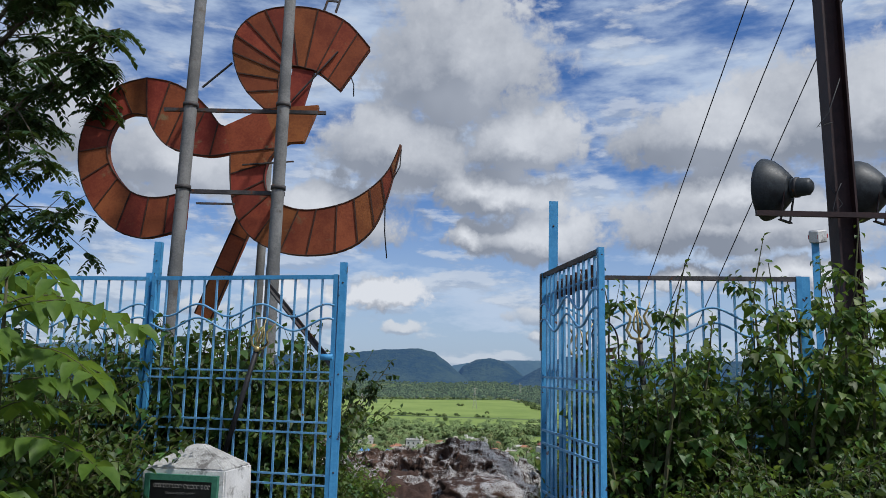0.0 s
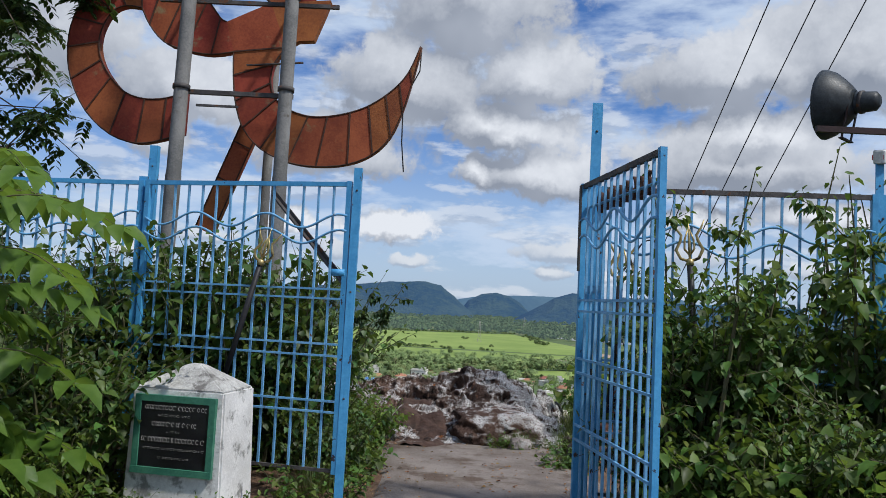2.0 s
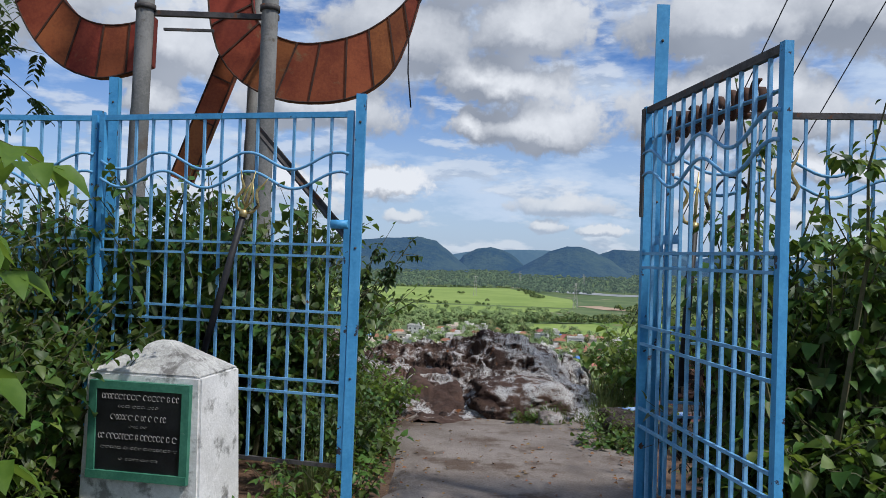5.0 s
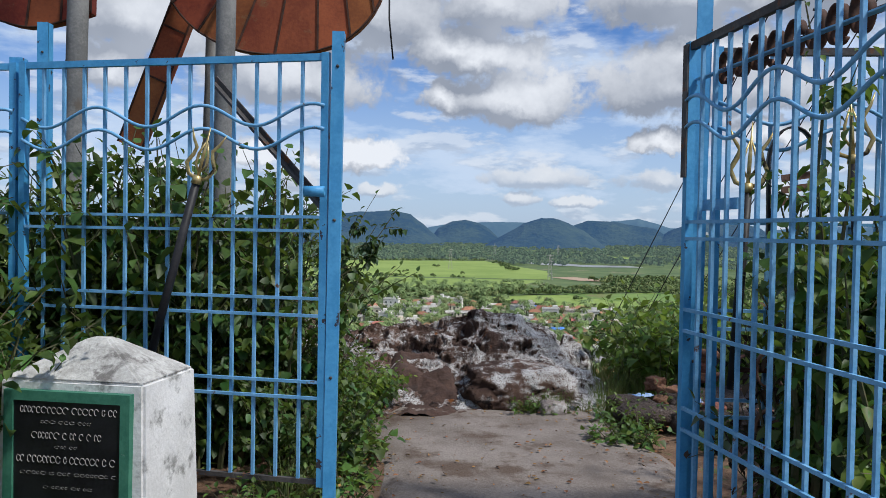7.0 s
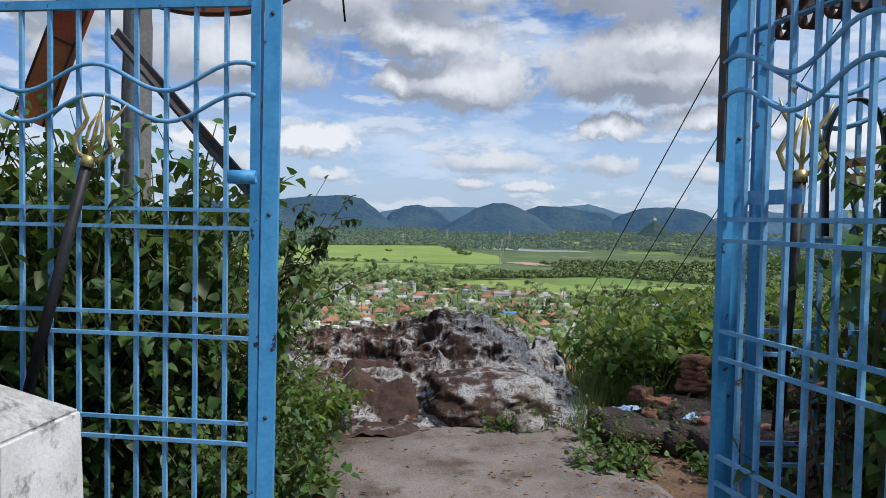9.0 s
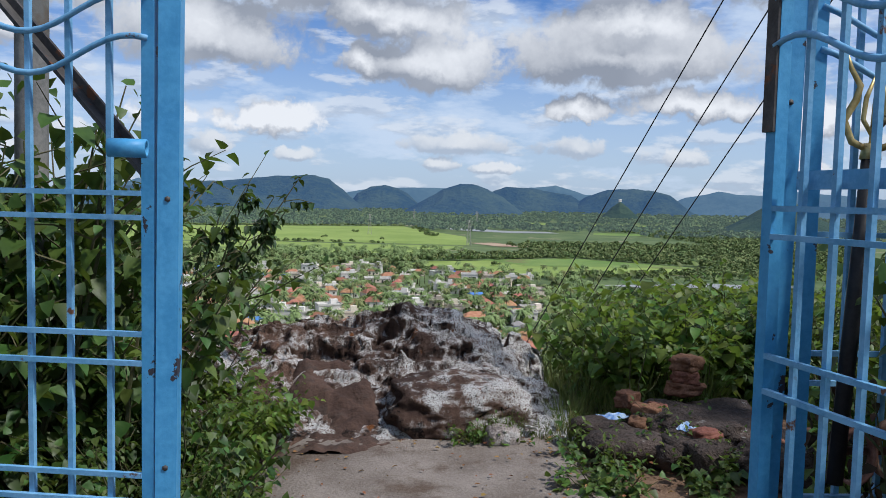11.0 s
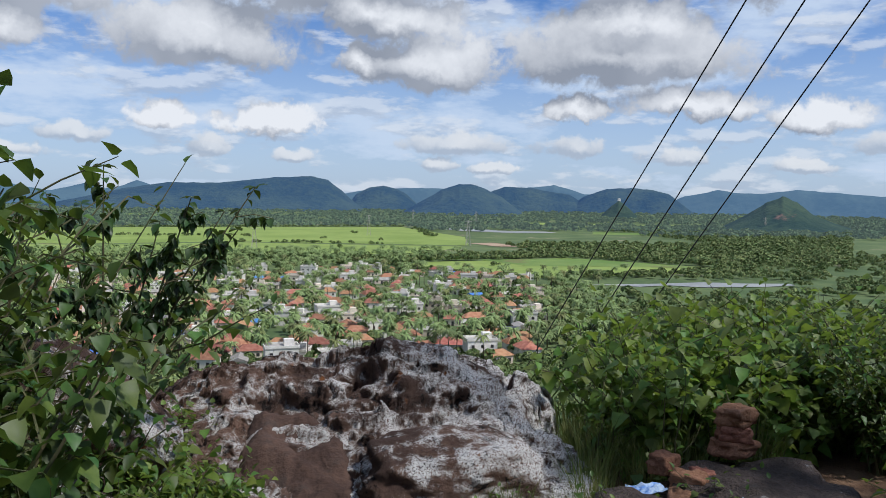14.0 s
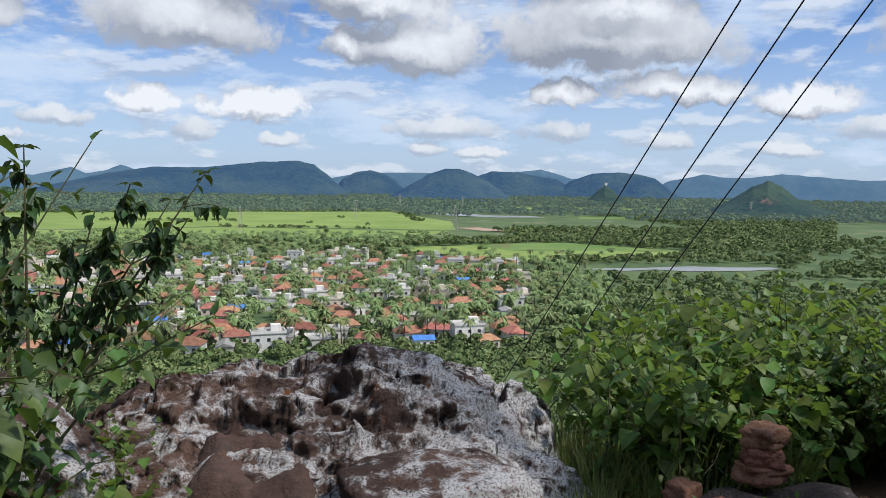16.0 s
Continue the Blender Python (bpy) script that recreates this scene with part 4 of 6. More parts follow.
# pile of broken bricks
for i, (x, y, z, sx, sy, sz, r) in enumerate(((1.96, 8.50, 0.235, 0.095, 0.075, 0.04, 12), (1.965, 8.50, 0.315, 0.08, 0.07, 0.04, -20), (1.975, 8.51, 0.40, 0.085, 0.07, 0.045, 30), (1.54, 8.42, 0.19, 0.06, 0.055, 0.05, 25),
                                              (1.60, 8.26, 0.15, 0.075, 0.05, 0.045, -40), (1.70, 8.32, 0.14, 0.05, 0.05, 0.045, 5), (1.50, 8.15, 0.10, 0.07, 0.05, 0.04, 60), (1.78, 7.85, 0.12, 0.08, 0.05, 0.04, 15), (2.1, 7.7, 0.11, 0.07, 0.06, 0.04, 80))):
    boulder("broken_brick", (x, y, z), (sx, sy, sz), 40 + i, M_BRICKRED, "broken weathered red brick on the rocks", "brick", 0.26, r, None, 4, "broken bricks", 0.8)
M_BLUEBAG = material("blue_wrapper", (0.06, 0.18, 0.48), (0.38, 0.48, 0.60), 0.4, 22, 70, 0.3, 0.01)
for i, (x, y, z, s) in enumerate(((1.38, 8.25, 0.12, 0.085), (1.72, 7.95, 0.14, 0.06), (2.35, 7.55, 0.17, 0.09), (2.55, 7.75, 0.17, 0.08), (0.88, 8.28, 0.06, 0.035))):
    vs, fs = [], []
    r = random.Random(i)
    for b in range(7):
        for a in range(7):
            vs.append((s * (a - 3) / 3, s * 0.7 * (b - 3) / 3, 0.3 * s * r.random()))
    for b in range(6):
        for a in range(6):
            q = b * 7 + a
            fs.append((q, q + 1, q + 8, q + 7))
    ob = obj("wrapper", vs, fs, M_BLUEBAG if i < 4 else M_WHITE)
    ob.matrix_world = pose(x, y, z, 8 * i, -6, 37 * i)
    sol = ob.modifiers.new("thick", "SOLIDIFY")
    sol.thickness = 0.002
    tagged(ob, "crumpled blue and white plastic wrapper on rubble" if i < 4 else "small crumpled white scrap on the ground", "litter", "litter")


# ---- plants ----
LEAF = np.array([(0, 0, 0), (0, 0.4, -0.05), (0, 0.75, -0.09), (0, 1.0, -0.2), (-0.31, 0.30, 0.12), (-0.23, 0.64, 0.05), (0.31, 0.30, 0.12), (0.23, 0.64, 0.05)])
HEART = np.array([(0, 0.08, 0), (0, 0.4, -0.05), (0, 0.75, -0.09), (0, 1.0, -0.2), (-0.42, 0.16, 0.07), (-0.30, 0.58, 0.02), (0.42, 0.16, 0.07), (0.30, 0.58, 0.02)])
LONG = np.array([(0, 0, 0), (0, 0.4, -0.03), (0, 0.75, -0.09), (0, 1.0, -0.2), (-0.16, 0.36, 0.03), (-0.13, 0.7, -0.02), (0.16, 0.36, 0.03), (0.13, 0.7, -0.02)])
LEAF_FACES = [(0, 1, 4), (1, 2, 5, 4), (2, 3, 5), (1, 0, 6), (2, 1, 6, 7), (3, 2, 7)]


def leaf_frame(direction, rng, droop):
    d = Vector(direction).normalized()
    d = (d + Vector((0, 0, -droop))).normalized()
    side = d.cross(Vector((0, 0, 1)))
    if side.length < 0.1:
        side = Vector((1, 0, 0))
    side.normalize()
    up = side.cross(d)
    side = (side + up * rng.uniform(-0.5, 0.5)).normalized()
    up = side.cross(d)
    return np.array([side, d, up])


def add_leaf(verts, faces, at, direction, size, rng, shape, droop=0.4):
    fr = leaf_frame(direction, rng, droop)
    o = len(verts)
    pts = (shape * size) @ fr + np.array(at)
    verts.extend(map(tuple, pts))
    faces.extend([tuple(i + o for i in f) for f in LEAF_FACES])


def plant_meshes(seed, height, spread, stems, per_stem, leaf, shape, droop=0.5, branches=3, lean=0.35, low=0.15, arch=0.12, blen=1.0):
    """Stem and leaf geometry of one shrub about the origin."""
    rng = random.Random(seed)
    sv, lv, lf = [], [], []
    for s in range(stems):
        a = rng.uniform(0, 6.283)
        r = spread * math.sqrt(rng.random())
        base = Vector((0.35 * r * math.cos(a), 0.35 * r * math.sin(a), -0.08))
        h = height * rng.uniform(0.55, 1.0)
        out = Vector((math.cos(a), math.sin(a), 0)) * r
        pts = []
        for i in range(7):
            t = i / 6
            p = base + out * (t ** 1.4) * 0.8 + Vector((0, 0, h * (t - arch * t * t)))
            p += Vector((rng.uniform(-1, 1), rng.uniform(-1, 1), 0)) * 0.03 * height * lean * 2 * t
            pts.append(p)
        sv.append(tube_data(pts, [0.008 * (1.15 - i / 6) * max(0.6, height) for i in range(7)], 4))
        twigs = [pts]
        for b in range(branches):
            i = rng.randint(2, 5)
            aa = rng.uniform(0, 6.283)
            l = h * blen * rng.uniform(0.15, 0.35)
            q = [pts[i] + (Vector((math.cos(aa), math.sin(aa), rng.uniform(0.2, 0.8))) * l * k / 3) for k in range(4)]
            sv.append(tube_data(q, [0.004, 0.0035, 0.003, 0.0015], 3))
            twigs.append(q)
        for w, tw in enumerate(twigs):
            n = per_stem if w == 0 else max(4, per_stem // 3)
            for k in range(n):
                t = (low if w == 0 else 0.1) + (1 - (low if w == 0 else 0.1)) * (k + rng.random()) / n
                f = t * (len(tw) - 1)
                i = min(int(f), len(tw) - 2)
                p = tw[i].lerp(tw[i + 1], f - i)
                aa = k * 2.4 + rng.uniform(-0.5, 0.5)
                d = Vector((math.cos(aa), math.sin(aa), rng.uniform(-0.2, 0.5)))
                sz = leaf * rng.uniform(0.55, 1.15) * (1.0 if t < 0.85 else 0.6)
                add_leaf(lv, lf, p + d * 0.25 * leaf, d, sz, rng, shape, droop * rng.uniform(0.4, 1.5))
            add_leaf(lv, lf, tw[-1], (rng.uniform(-1, 1), rng.uniform(-1, 1), 1.2), leaf * 0.6, rng, shape, 0.1)
    return join(sv), (lv, lf)


class Plant:
    """A kind of plant: meshes built once, placed many times as separate things."""

    def __init__(self, name, label, category, group, leafmat, variants):
        self.args = (name, label, category, group)
        self.made = []
        for kw in variants:
            (sv, sf), (lv, lf) = plant_meshes(**kw)
            g = thing(name, (0, 0, -500), label, category, group)
            obj("stem", sv, sf, M_STEM, g)["kind"] = "stuff"
            obj("foliage", lv, lf, leafmat, g, True, "leaves")["kind"] = "stuff"
            self.made.append(g)
        self.used = set()

    def put(self, i, x, y, rot, scale=1.0, z=None, tilt=(0, 0), label=""):
        i %= len(self.made)
        src = self.made[i]
        if z is None:
            z = float(ground_z(x, y))
        m = Matrix.Translation((x, y, z)) @ pose(0, 0, 0, tilt[0], tilt[1], rot)
        if i not in self.used:
            self.used.add(i)
            src.matrix_world = m
            ob = src
        else:
            keep = src.scale.copy()
            src.scale = (1, 1, 1)
            ob = copy_thing(src, m)
            src.scale = keep
        ob.scale = (scale, scale, scale)
        if label:
            ob["label"] = label
        return ob


M_LEAFMID = material("hedge_leaf", (0.030, 0.062, 0.012), (0.066, 0.112, 0.022), 0.5, 3, 30, 0, island=0.6, translucent=0.22, spec=0.35)
shrub = Plant("shrub", "dense green leafy shrub growing by the fence", "shrub", "leafy shrubs", M_LEAFMID, [
    dict(seed=1, height=1.55, spread=0.75, stems=13, per_stem=26, leaf=0.085, shape=LEAF, droop=0.6, branches=5),
    dict(seed=2, height=1.75, spread=0.65, stems=12, per_stem=28, leaf=0.075, shape=LEAF, droop=0.7, branches=5),
    dict(seed=3, height=1.35, spread=0.85, stems=14, per_stem=24, leaf=0.095, shape=HEART, droop=0.8, branches=5),
    dict(seed=4, height=1.60, spread=0.60, stems=12, per_stem=26, leaf=0.080, shape=LEAF, droop=0.5, branches=6)])
creeper = Plant("creeper", "climbing creeper with heart-shaped leaves on the fence", "creeper", "creepers", M_LEAFMID, [
    dict(seed=11, height=2.0, spread=0.45, stems=9, per_stem=30, leaf=0.10, shape=HEART, droop=0.9, branches=4, low=0.05),
    dict(seed=12, height=1.8, spread=0.55, stems=10, per_stem=28, leaf=0.095, shape=HEART, droop=1.0, branches=4, low=0.05)])
sprig = Plant("tall_weed", "tall thin weed with drooping pointed leaves", "weed", "tall weeds", M_LEAF, [
    dict(seed=21, height=1.2, spread=0.16, stems=2, per_stem=20, leaf=0.075, shape=LEAF, droop=0.6, branches=1, arch=0.05),
    dict(seed=22, height=1.2, spread=0.22, stems=3, per_stem=18, leaf=0.085, shape=LEAF, droop=0.8, branches=2, arch=0.1)])
climber = Plant("tall_weed", "tall climbing weed rising above the fence", "weed", "tall weeds", M_LEAF, [
    dict(seed=23, height=2.65, spread=0.30, stems=4, per_stem=46, leaf=0.085, shape=LEAF, droop=0.8, branches=6, arch=0.03, blen=0.4),
    dict(seed=24, height=2.55, spread=0.40, stems=5, per_stem=40, leaf=0.095, shape=HEART, droop=0.9, branches=6, arch=0.06, blen=0.4)])
low_weed = Plant("low_weed", "low green weed at the edge of the path", "weed", "low weeds", M_LEAF, [
    dict(seed=41, height=0.42, spread=0.28, stems=9, per_stem=12, leaf=0.06, shape=LEAF, droop=0.4, branches=2),
    dict(seed=42, height=0.34, spread=0.3, stems=8, per_stem=10, leaf=0.085, shape=HEART, droop=0.4, branches=1)])

thicket = Plant("shrub", "spreading shrub with broad soft green leaves", "shrub", "leafy shrubs", M_LEAFSOFT, [
    dict(seed=5, height=1.15, spread=0.70, stems=14, per_stem=17, leaf=0.125, shape=HEART, droop=0.7, branches=4),
    dict(seed=6, height=1.25, spread=0.60, stems=13, per_stem=18, leaf=0.110, shape=LEAF, droop=0.6, branches=4),
    dict(seed=7, height=1.05, spread=0.75, stems=14, per_stem=16, leaf=0.120, shape=HEART, droop=0.6, branches=5)])
deadvine = Plant("dead_creeper", "withered brown creeper tangled on the fence", "creeper", "dead creepers", M_DEAD, [
    dict(seed=51, height=1.4, spread=0.35, stems=9, per_stem=22, leaf=0.06, shape=LEAF, droop=1.2, branches=5, low=0.05)])
rng = random.Random(77)


def scatter(plant, n, x0, x1, y0, y1, s0, s1, keep=None, z=None):
    for _ in range(n):
        x, y = rng.uniform(x0, x1), rng.uniform(y0, y1)
        if keep and not keep(x, y):
            continue
        plant.put(rng.randint(0, 9), x, y, rng.uniform(0, 360), rng.uniform(s0, s1), z)


def frond_sapling(x, y, rows, seed):
    """A young tree with long arching compound leaves: rows of height, heading and length of each frond."""
    r = random.Random(seed)
    g = thing("sapling", (x, y, 0), "bright green sapling with long compound leaves", "sapling", "compound-leaved saplings")
    top = max(h for h, a, l in rows)
    tube("stem", [(0, 0, -0.1), (0.03, 0.02, top * 0.5), (0.0, 0.0, top + 0.1)], [0.022, 0.017, 0.008], M_STEM, g, 7)
    for h, a, l in rows:
        d = Vector((math.cos(radians(a)), math.sin(radians(a)), 0))
        pts = [Vector((0, 0, h)) + d * l * t + Vector((0, 0, l * (0.55 * t - 0.62 * t * t))) for t in np.linspace(0, 1, 8)]
        fr = tube("frond", pts, [0.006 - 0.0006 * i for i in range(8)], M_STEM, g, 5)
        side = Vector((-d.y, d.x, 0))

        def leaflet(at, way, size, droop):
            lv, lf = [], []
            add_leaf(lv, lf, at, way, size, r, LEAF, droop)
            obj("leaflet", lv, lf, M_LEAFPALE, fr, True)

        n = 6
        for i in range(n):
            t = 0.25 + 0.72 * i / (n - 1)
            f = t * 7
            b = pts[min(6, int(f))].lerp(pts[min(6, int(f)) + 1], f - min(6, int(f)))
            for sgn in (-1, 1):
                leaflet(b, side * sgn + d * r.uniform(0.25, 0.6), r.uniform(0.18, 0.25) * (1 - 0.2 * t), r.uniform(0.25, 0.8))
        leaflet(pts[-1], d, 0.21, 0.5)
    return g


frond_sapling(-2.62, 4.62, [(0.55, 10, 0.62), (0.50, -50, 0.6), (0.95, -15, 0.75), (1.30, 25, 0.6), (1.45, -25, 0.8), (1.55, -70, 0.7), (1.75, 10, 0.75), (1.80, 60, 0.7), (1.35, -100, 0.7), (1.95, -40, 0.7), (1.98, 150, 0.6), (1.15, 80, 0.6)], 1)
frond_sapling(-3.05, 4.95, [(0.7, -20, 0.7), (1.1, -60, 0.7), (1.5, 10, 0.7), (1.8, -30, 0.7), (1.95, 50, 0.6), (1.9, -90, 0.6)], 2)
frond_sapling(-2.45, 4.05, [(0.35, 0, 0.5), (0.50, 40, 0.55), (0.62, -30, 0.55), (0.7, 75, 0.5), (0.72, 130, 0.5)], 3)
for x, y, r, s in ((-2.45, 4.75, 80, 0.62), (-2.35, 5.05, 200, 0.68), (-2.75, 4.4, 20, 0.6), (-2.95, 4.7, 120, 0.8), (-2.25, 4.6, 310, 0.5)):
    thicket.put(1, x, y, r, s)


def dark_shrub():
    """A straggling shrub of thin stems with clusters of hanging pointed leaves."""
    r = random.Random(63)
    g = thing("shrub", (-1.35, 9.2, 0), "straggling dark shrub of thin stems and hanging leaves", "shrub", "leafy shrubs")
    sv, lv, lf = [], [], []
    tips = ((0.80, -0.04, 1.56), (0.62, 0.05, 1.42), (0.46, -0.05, 1.50), (0.28, 0.02, 1.36), (0.02, -0.1, 1.66), (-0.14, 0.05, 1.45), (0.60, -0.1, 1.16), (0.38, -0.1, 1.14), (0.16, 0.1, 1.22), (-0.30, 0.0, 1.50), (-0.42, -0.1, 1.2), (0.70, 0.0, 1.32), (-0.1, -0.15, 1.15))
    for tx, ty, tz in tips:
        tip = Vector((tx, ty, tz))
        base = Vector((r.uniform(-0.15, 0.15), r.uniform(-0.1, 0.1), -0.3))
        mid = base.lerp(tip, 0.55) + Vector((-0.10 * tx, 0, 0.16))
        pts = [base.lerp(mid, t * 2) if t < 0.5 else mid.lerp(tip, t * 2 - 1) for t in np.linspace(0, 1, 9)]
        sv.append(tube_data(pts, [0.011 - 0.001 * i for i in range(9)], 5))
        for b in range(5):
            i = r.randint(4, 7)
            e = pts[i] + Vector((r.uniform(-0.2, 0.2), r.uniform(-0.12, 0.12), r.uniform(-0.02, 0.16)))
            sv.append(tube_data([pts[i], pts[i].lerp(e, 0.5) + Vector((0, 0, 0.02)), e], [0.004, 0.003, 0.002], 4))
            for _ in range(15):
                p = pts[i].lerp(e, r.uniform(0.2, 1.0))
                add_leaf(lv, lf, p, (r.uniform(-1, 1), r.uniform(-1, 1), 0.1), r.uniform(0.045, 0.085), r, LEAF, r.uniform(0.5, 2.2))
        for _ in range(12):
            f = r.uniform(0.5, 1.0) * 8
            i = min(7, int(f))
            add_leaf(lv, lf, pts[i].lerp(pts[i + 1], f - i), (r.uniform(-1, 1), r.uniform(-1, 1), 0.2), r.uniform(0.05, 0.09), r, LEAF, r.uniform(0.4, 1.8))
        for _ in range(4):
            add_leaf(lv, lf, tip, (r.uniform(-1, 1), r.uniform(-1, 1), 0.5), 0.075, r, LONG * np.array([1.5, 1, 1]), 0.5)
    obj("stem", *join(sv), M_STEM, g)["kind"] = "stuff"
    obj("foliage", lv, lf, M_LEAFDARK, g, True, "leaves")["kind"] = "stuff"


dark_shrub()
# behind and in front of the fence to the west
scatter(creeper, 18, -4.6, -1.25, 6.65, 7.3, 0.95, 1.2)
scatter(shrub, 18, -5.4, -1.3, 6.8, 8.6, 1.05, 1.35)
scatter(shrub, 14, -4.8, -2.5, 5.3, 6.15, 0.8, 1.15)
scatter(low_weed, 16, -3.2, -0.9, 5.0, 6.0, 0.8, 1.3, lambda x, y: not (-2.25 < x < -1.2 and 5.3 < y < 6.05))
for x, y, r, s in ((-2.15, 5.3, 10, 0.9), (-1.62, 5.22, 90, 0.6), (-1.33, 5.38, 200, 0.8), (-1.95, 5.28, 300, 0.7)):
    low_weed.put(0, x, y, r, s)
for x, y, r, s in ((-2.75, 6.2, 0, 0.9), (-3.3, 6.25, 90, 1.0), (-2.3, 6.2, 40, 0.5), (1.2, 5.45, 10, 1.0), (1.45, 5.5, 120, 1.05), (1.75, 5.45, 200, 0.9), (2.6, 7.0, 60, 0.8), (3.0, 7.9, 10, 0.7)):
    deadvine.put(0, x, y, r, s)
# past the gate, west side of the path
for x, y, r, s in ((-1.0, 6.75, 10, 0.62), (-1.05, 7.3, 100, 0.52), (-1.0, 7.05, 300, 0.55), (-1.6, 7.4, 0, 0.70), (-2.2, 8.6, 10, 0.7), (-2.1, 7.9, 260, 0.75), (-2.6, 8.2, 20, 0.85), (-1.75, 8.85, 200, 0.6)):
    shrub.put(rng.randint(0, 9), x, y, r, s)
for x, y, r, s in ((-0.98, 7.75, 40, 0.60), (-0.86, 8.05, 140, 0.56), (-1.18, 7.85, 220, 0.55), (-1.0, 7.45, 80, 0.58), (-1.3, 7.5, 20, 0.66), (-0.78, 8.45, 300, 0.46), (-1.55, 7.7, 120, 0.6), (-1.05, 8.15, 260, 0.5), (-0.98, 8.9, 10, 0.5), (-1.25, 9.0, 70, 0.52), (-0.92, 7.9, 340, 0.55)):
    thicket.put(rng.randint(0, 9), x, y, r, s)
for x, y, r, s in ((-1.0, 7.35, 0, 0.95), (-1.25, 7.6, 50, 0.8)):
    sprig.put(rng.randint(0, 3), x, y, r, s)
scatter(low_weed, 12, -1.0, -0.75, 6.2, 8.2, 0.7, 1.2)
# thicket by the open gate and the overgrown fence to the east
scatter(shrub, 16, 1.75, 3.1, 4.6, 5.0, 0.62, 0.85)
scatter(thicket, 10, 1.55, 2.6, 4.45, 4.8, 0.75, 1.0)
scatter(low_weed, 14, 1.15, 1.8, 4.4, 5.5, 0.9, 1.5)
scatter(creeper, 9, 1.2, 3.3, 5.25, 5.45, 0.75, 1.0)
scatter(shrub, 10, 2.6, 4.6, 4.6, 5.3, 0.8, 1.05)
scatter(shrub, 10, 2.8, 4.6, 5.6, 6.6, 0.95, 1.2)
scatter(creeper, 8, 1.9, 3.2, 5.85, 6.05, 0.75, 0.95)
scatter(shrub, 12, 3.4, 5.6, 6.3, 8.4, 1.0, 1.3)
for x, y, r, s in ((1.28, 4.95, 0, 0.93), (1.55, 5.2, 80, 0.92), (1.95, 5.35, 30, 1.05), (2.25, 5.25, 120, 1.08), (2.5, 5.35, 10, 1.1), (2.85, 5.5, 60, 1.15), (3.2, 5.4, 200, 1.1), (1.72, 5.25, 140, 0.85), (3.5, 5.9, 300, 1.1), (3.9, 6.2, 40, 1.1), (3.1, 6.2, 90, 1.05), (1.12, 5.3, 45, 0.88), (1.42, 5.35, 210, 0.98), (2.05, 5.2, 250, 0.8), (2.7, 5.3, 150, 0.95), (3.0, 5.3, 20, 1.0)):
    climber.put(rng.randint(0, 3), x, y, r, s)
# past the gate, east side
scatter(shrub, 9, 2.3, 3.1, 6.4, 7.2, 0.55, 0.75)
scatter(thicket, 40, 1.75, 5.4, 9.15, 10.8, 0.85, 1.12, lambda x, y: x > 1.9 + 0.38 * (y - 9.4))
scatter(shrub, 7, 2.9, 4.2, 8.4, 9.3, 0.6, 0.8)
scatter(thicket, 12, 3.5, 5.0, 7.0, 8.8, 0.75, 1.0)
for x, y, r, s in ((1.98, 7.05, 0, 1.36), (2.15, 7.2, 100, 1.30), (2.3, 7.05, 220, 1.34), (2.25, 7.4, 160, 1.25), (2.45, 7.2, 300, 1.25)):
    sprig.put(1, x, y, r, s, tilt=(0, -8))
for x, y, r, s in ((2.15, 6.75, 0, 1.15), (2.3, 6.9, 90, 1.1), (2.3, 8.95, 90, 0.9), (2.9, 9.2, 10, 1.1), (3.4, 10.0, 0, 1.2), (3.9, 10.4, 50, 1.3), (1.75, 9.7, 0, 0.9), (4.2, 9.0, 0, 1.35), (2.6, 10.2, 120, 1.1), (2.55, 9.5, 30, 1.15), (2.95, 9.3, 200, 1.3), (3.25, 9.5, 80, 1.35), (3.6, 9.7, 280, 1.4), (2.2, 9.7, 150, 0.95), (3.0, 9.9, 10, 1.3)):
    sprig.put(rng.randint(0, 3), x, y, r, s)
scatter(low_weed, 16, 1.0, 1.9, 7.3, 8.9, 0.6, 1.1)
scatter(low_weed, 5, 0.55, 0.95, 8.25, 8.4, 0.55, 0.8)
scatter(sprig, 14, 1.3, 2.1, 8.6, 9.8, 0.55, 0.85)
# crest of the slope behind the outcrop
scatter(shrub, 16, -6, 8, 11.2, 13.5, 0.4, 0.6)


def grass_tuft(seed, n, h, spread):
    r = random.Random(seed)
    vs, fs = [], []
    for _ in range(n):
        a, d = r.uniform(0, 6.283), spread * math.sqrt(r.random())
        b = Vector((d * math.cos(a), d * math.sin(a), -0.02))
        hh = h * r.uniform(0.5, 1.0)
        bend = Vector((math.cos(a + r.uniform(-1, 1)), math.sin(a + r.uniform(-1, 1)), 0)) * hh * r.uniform(0.1, 0.6)
        s = Vector((-math.sin(a), math.cos(a), 0)) * 0.004
        o = len(vs)
        vs += [b - s, b + s, b + bend * 0.35 + Vector((0, 0, hh * 0.6)) - s * 0.8, b + bend * 0.35 + Vector((0, 0, hh * 0.6)) + s * 0.8, b + bend + Vector((0, 0, hh))]
        fs += [(o, o + 1, o + 3, o + 2), (o + 2, o + 3, o + 4)]
    return vs, fs


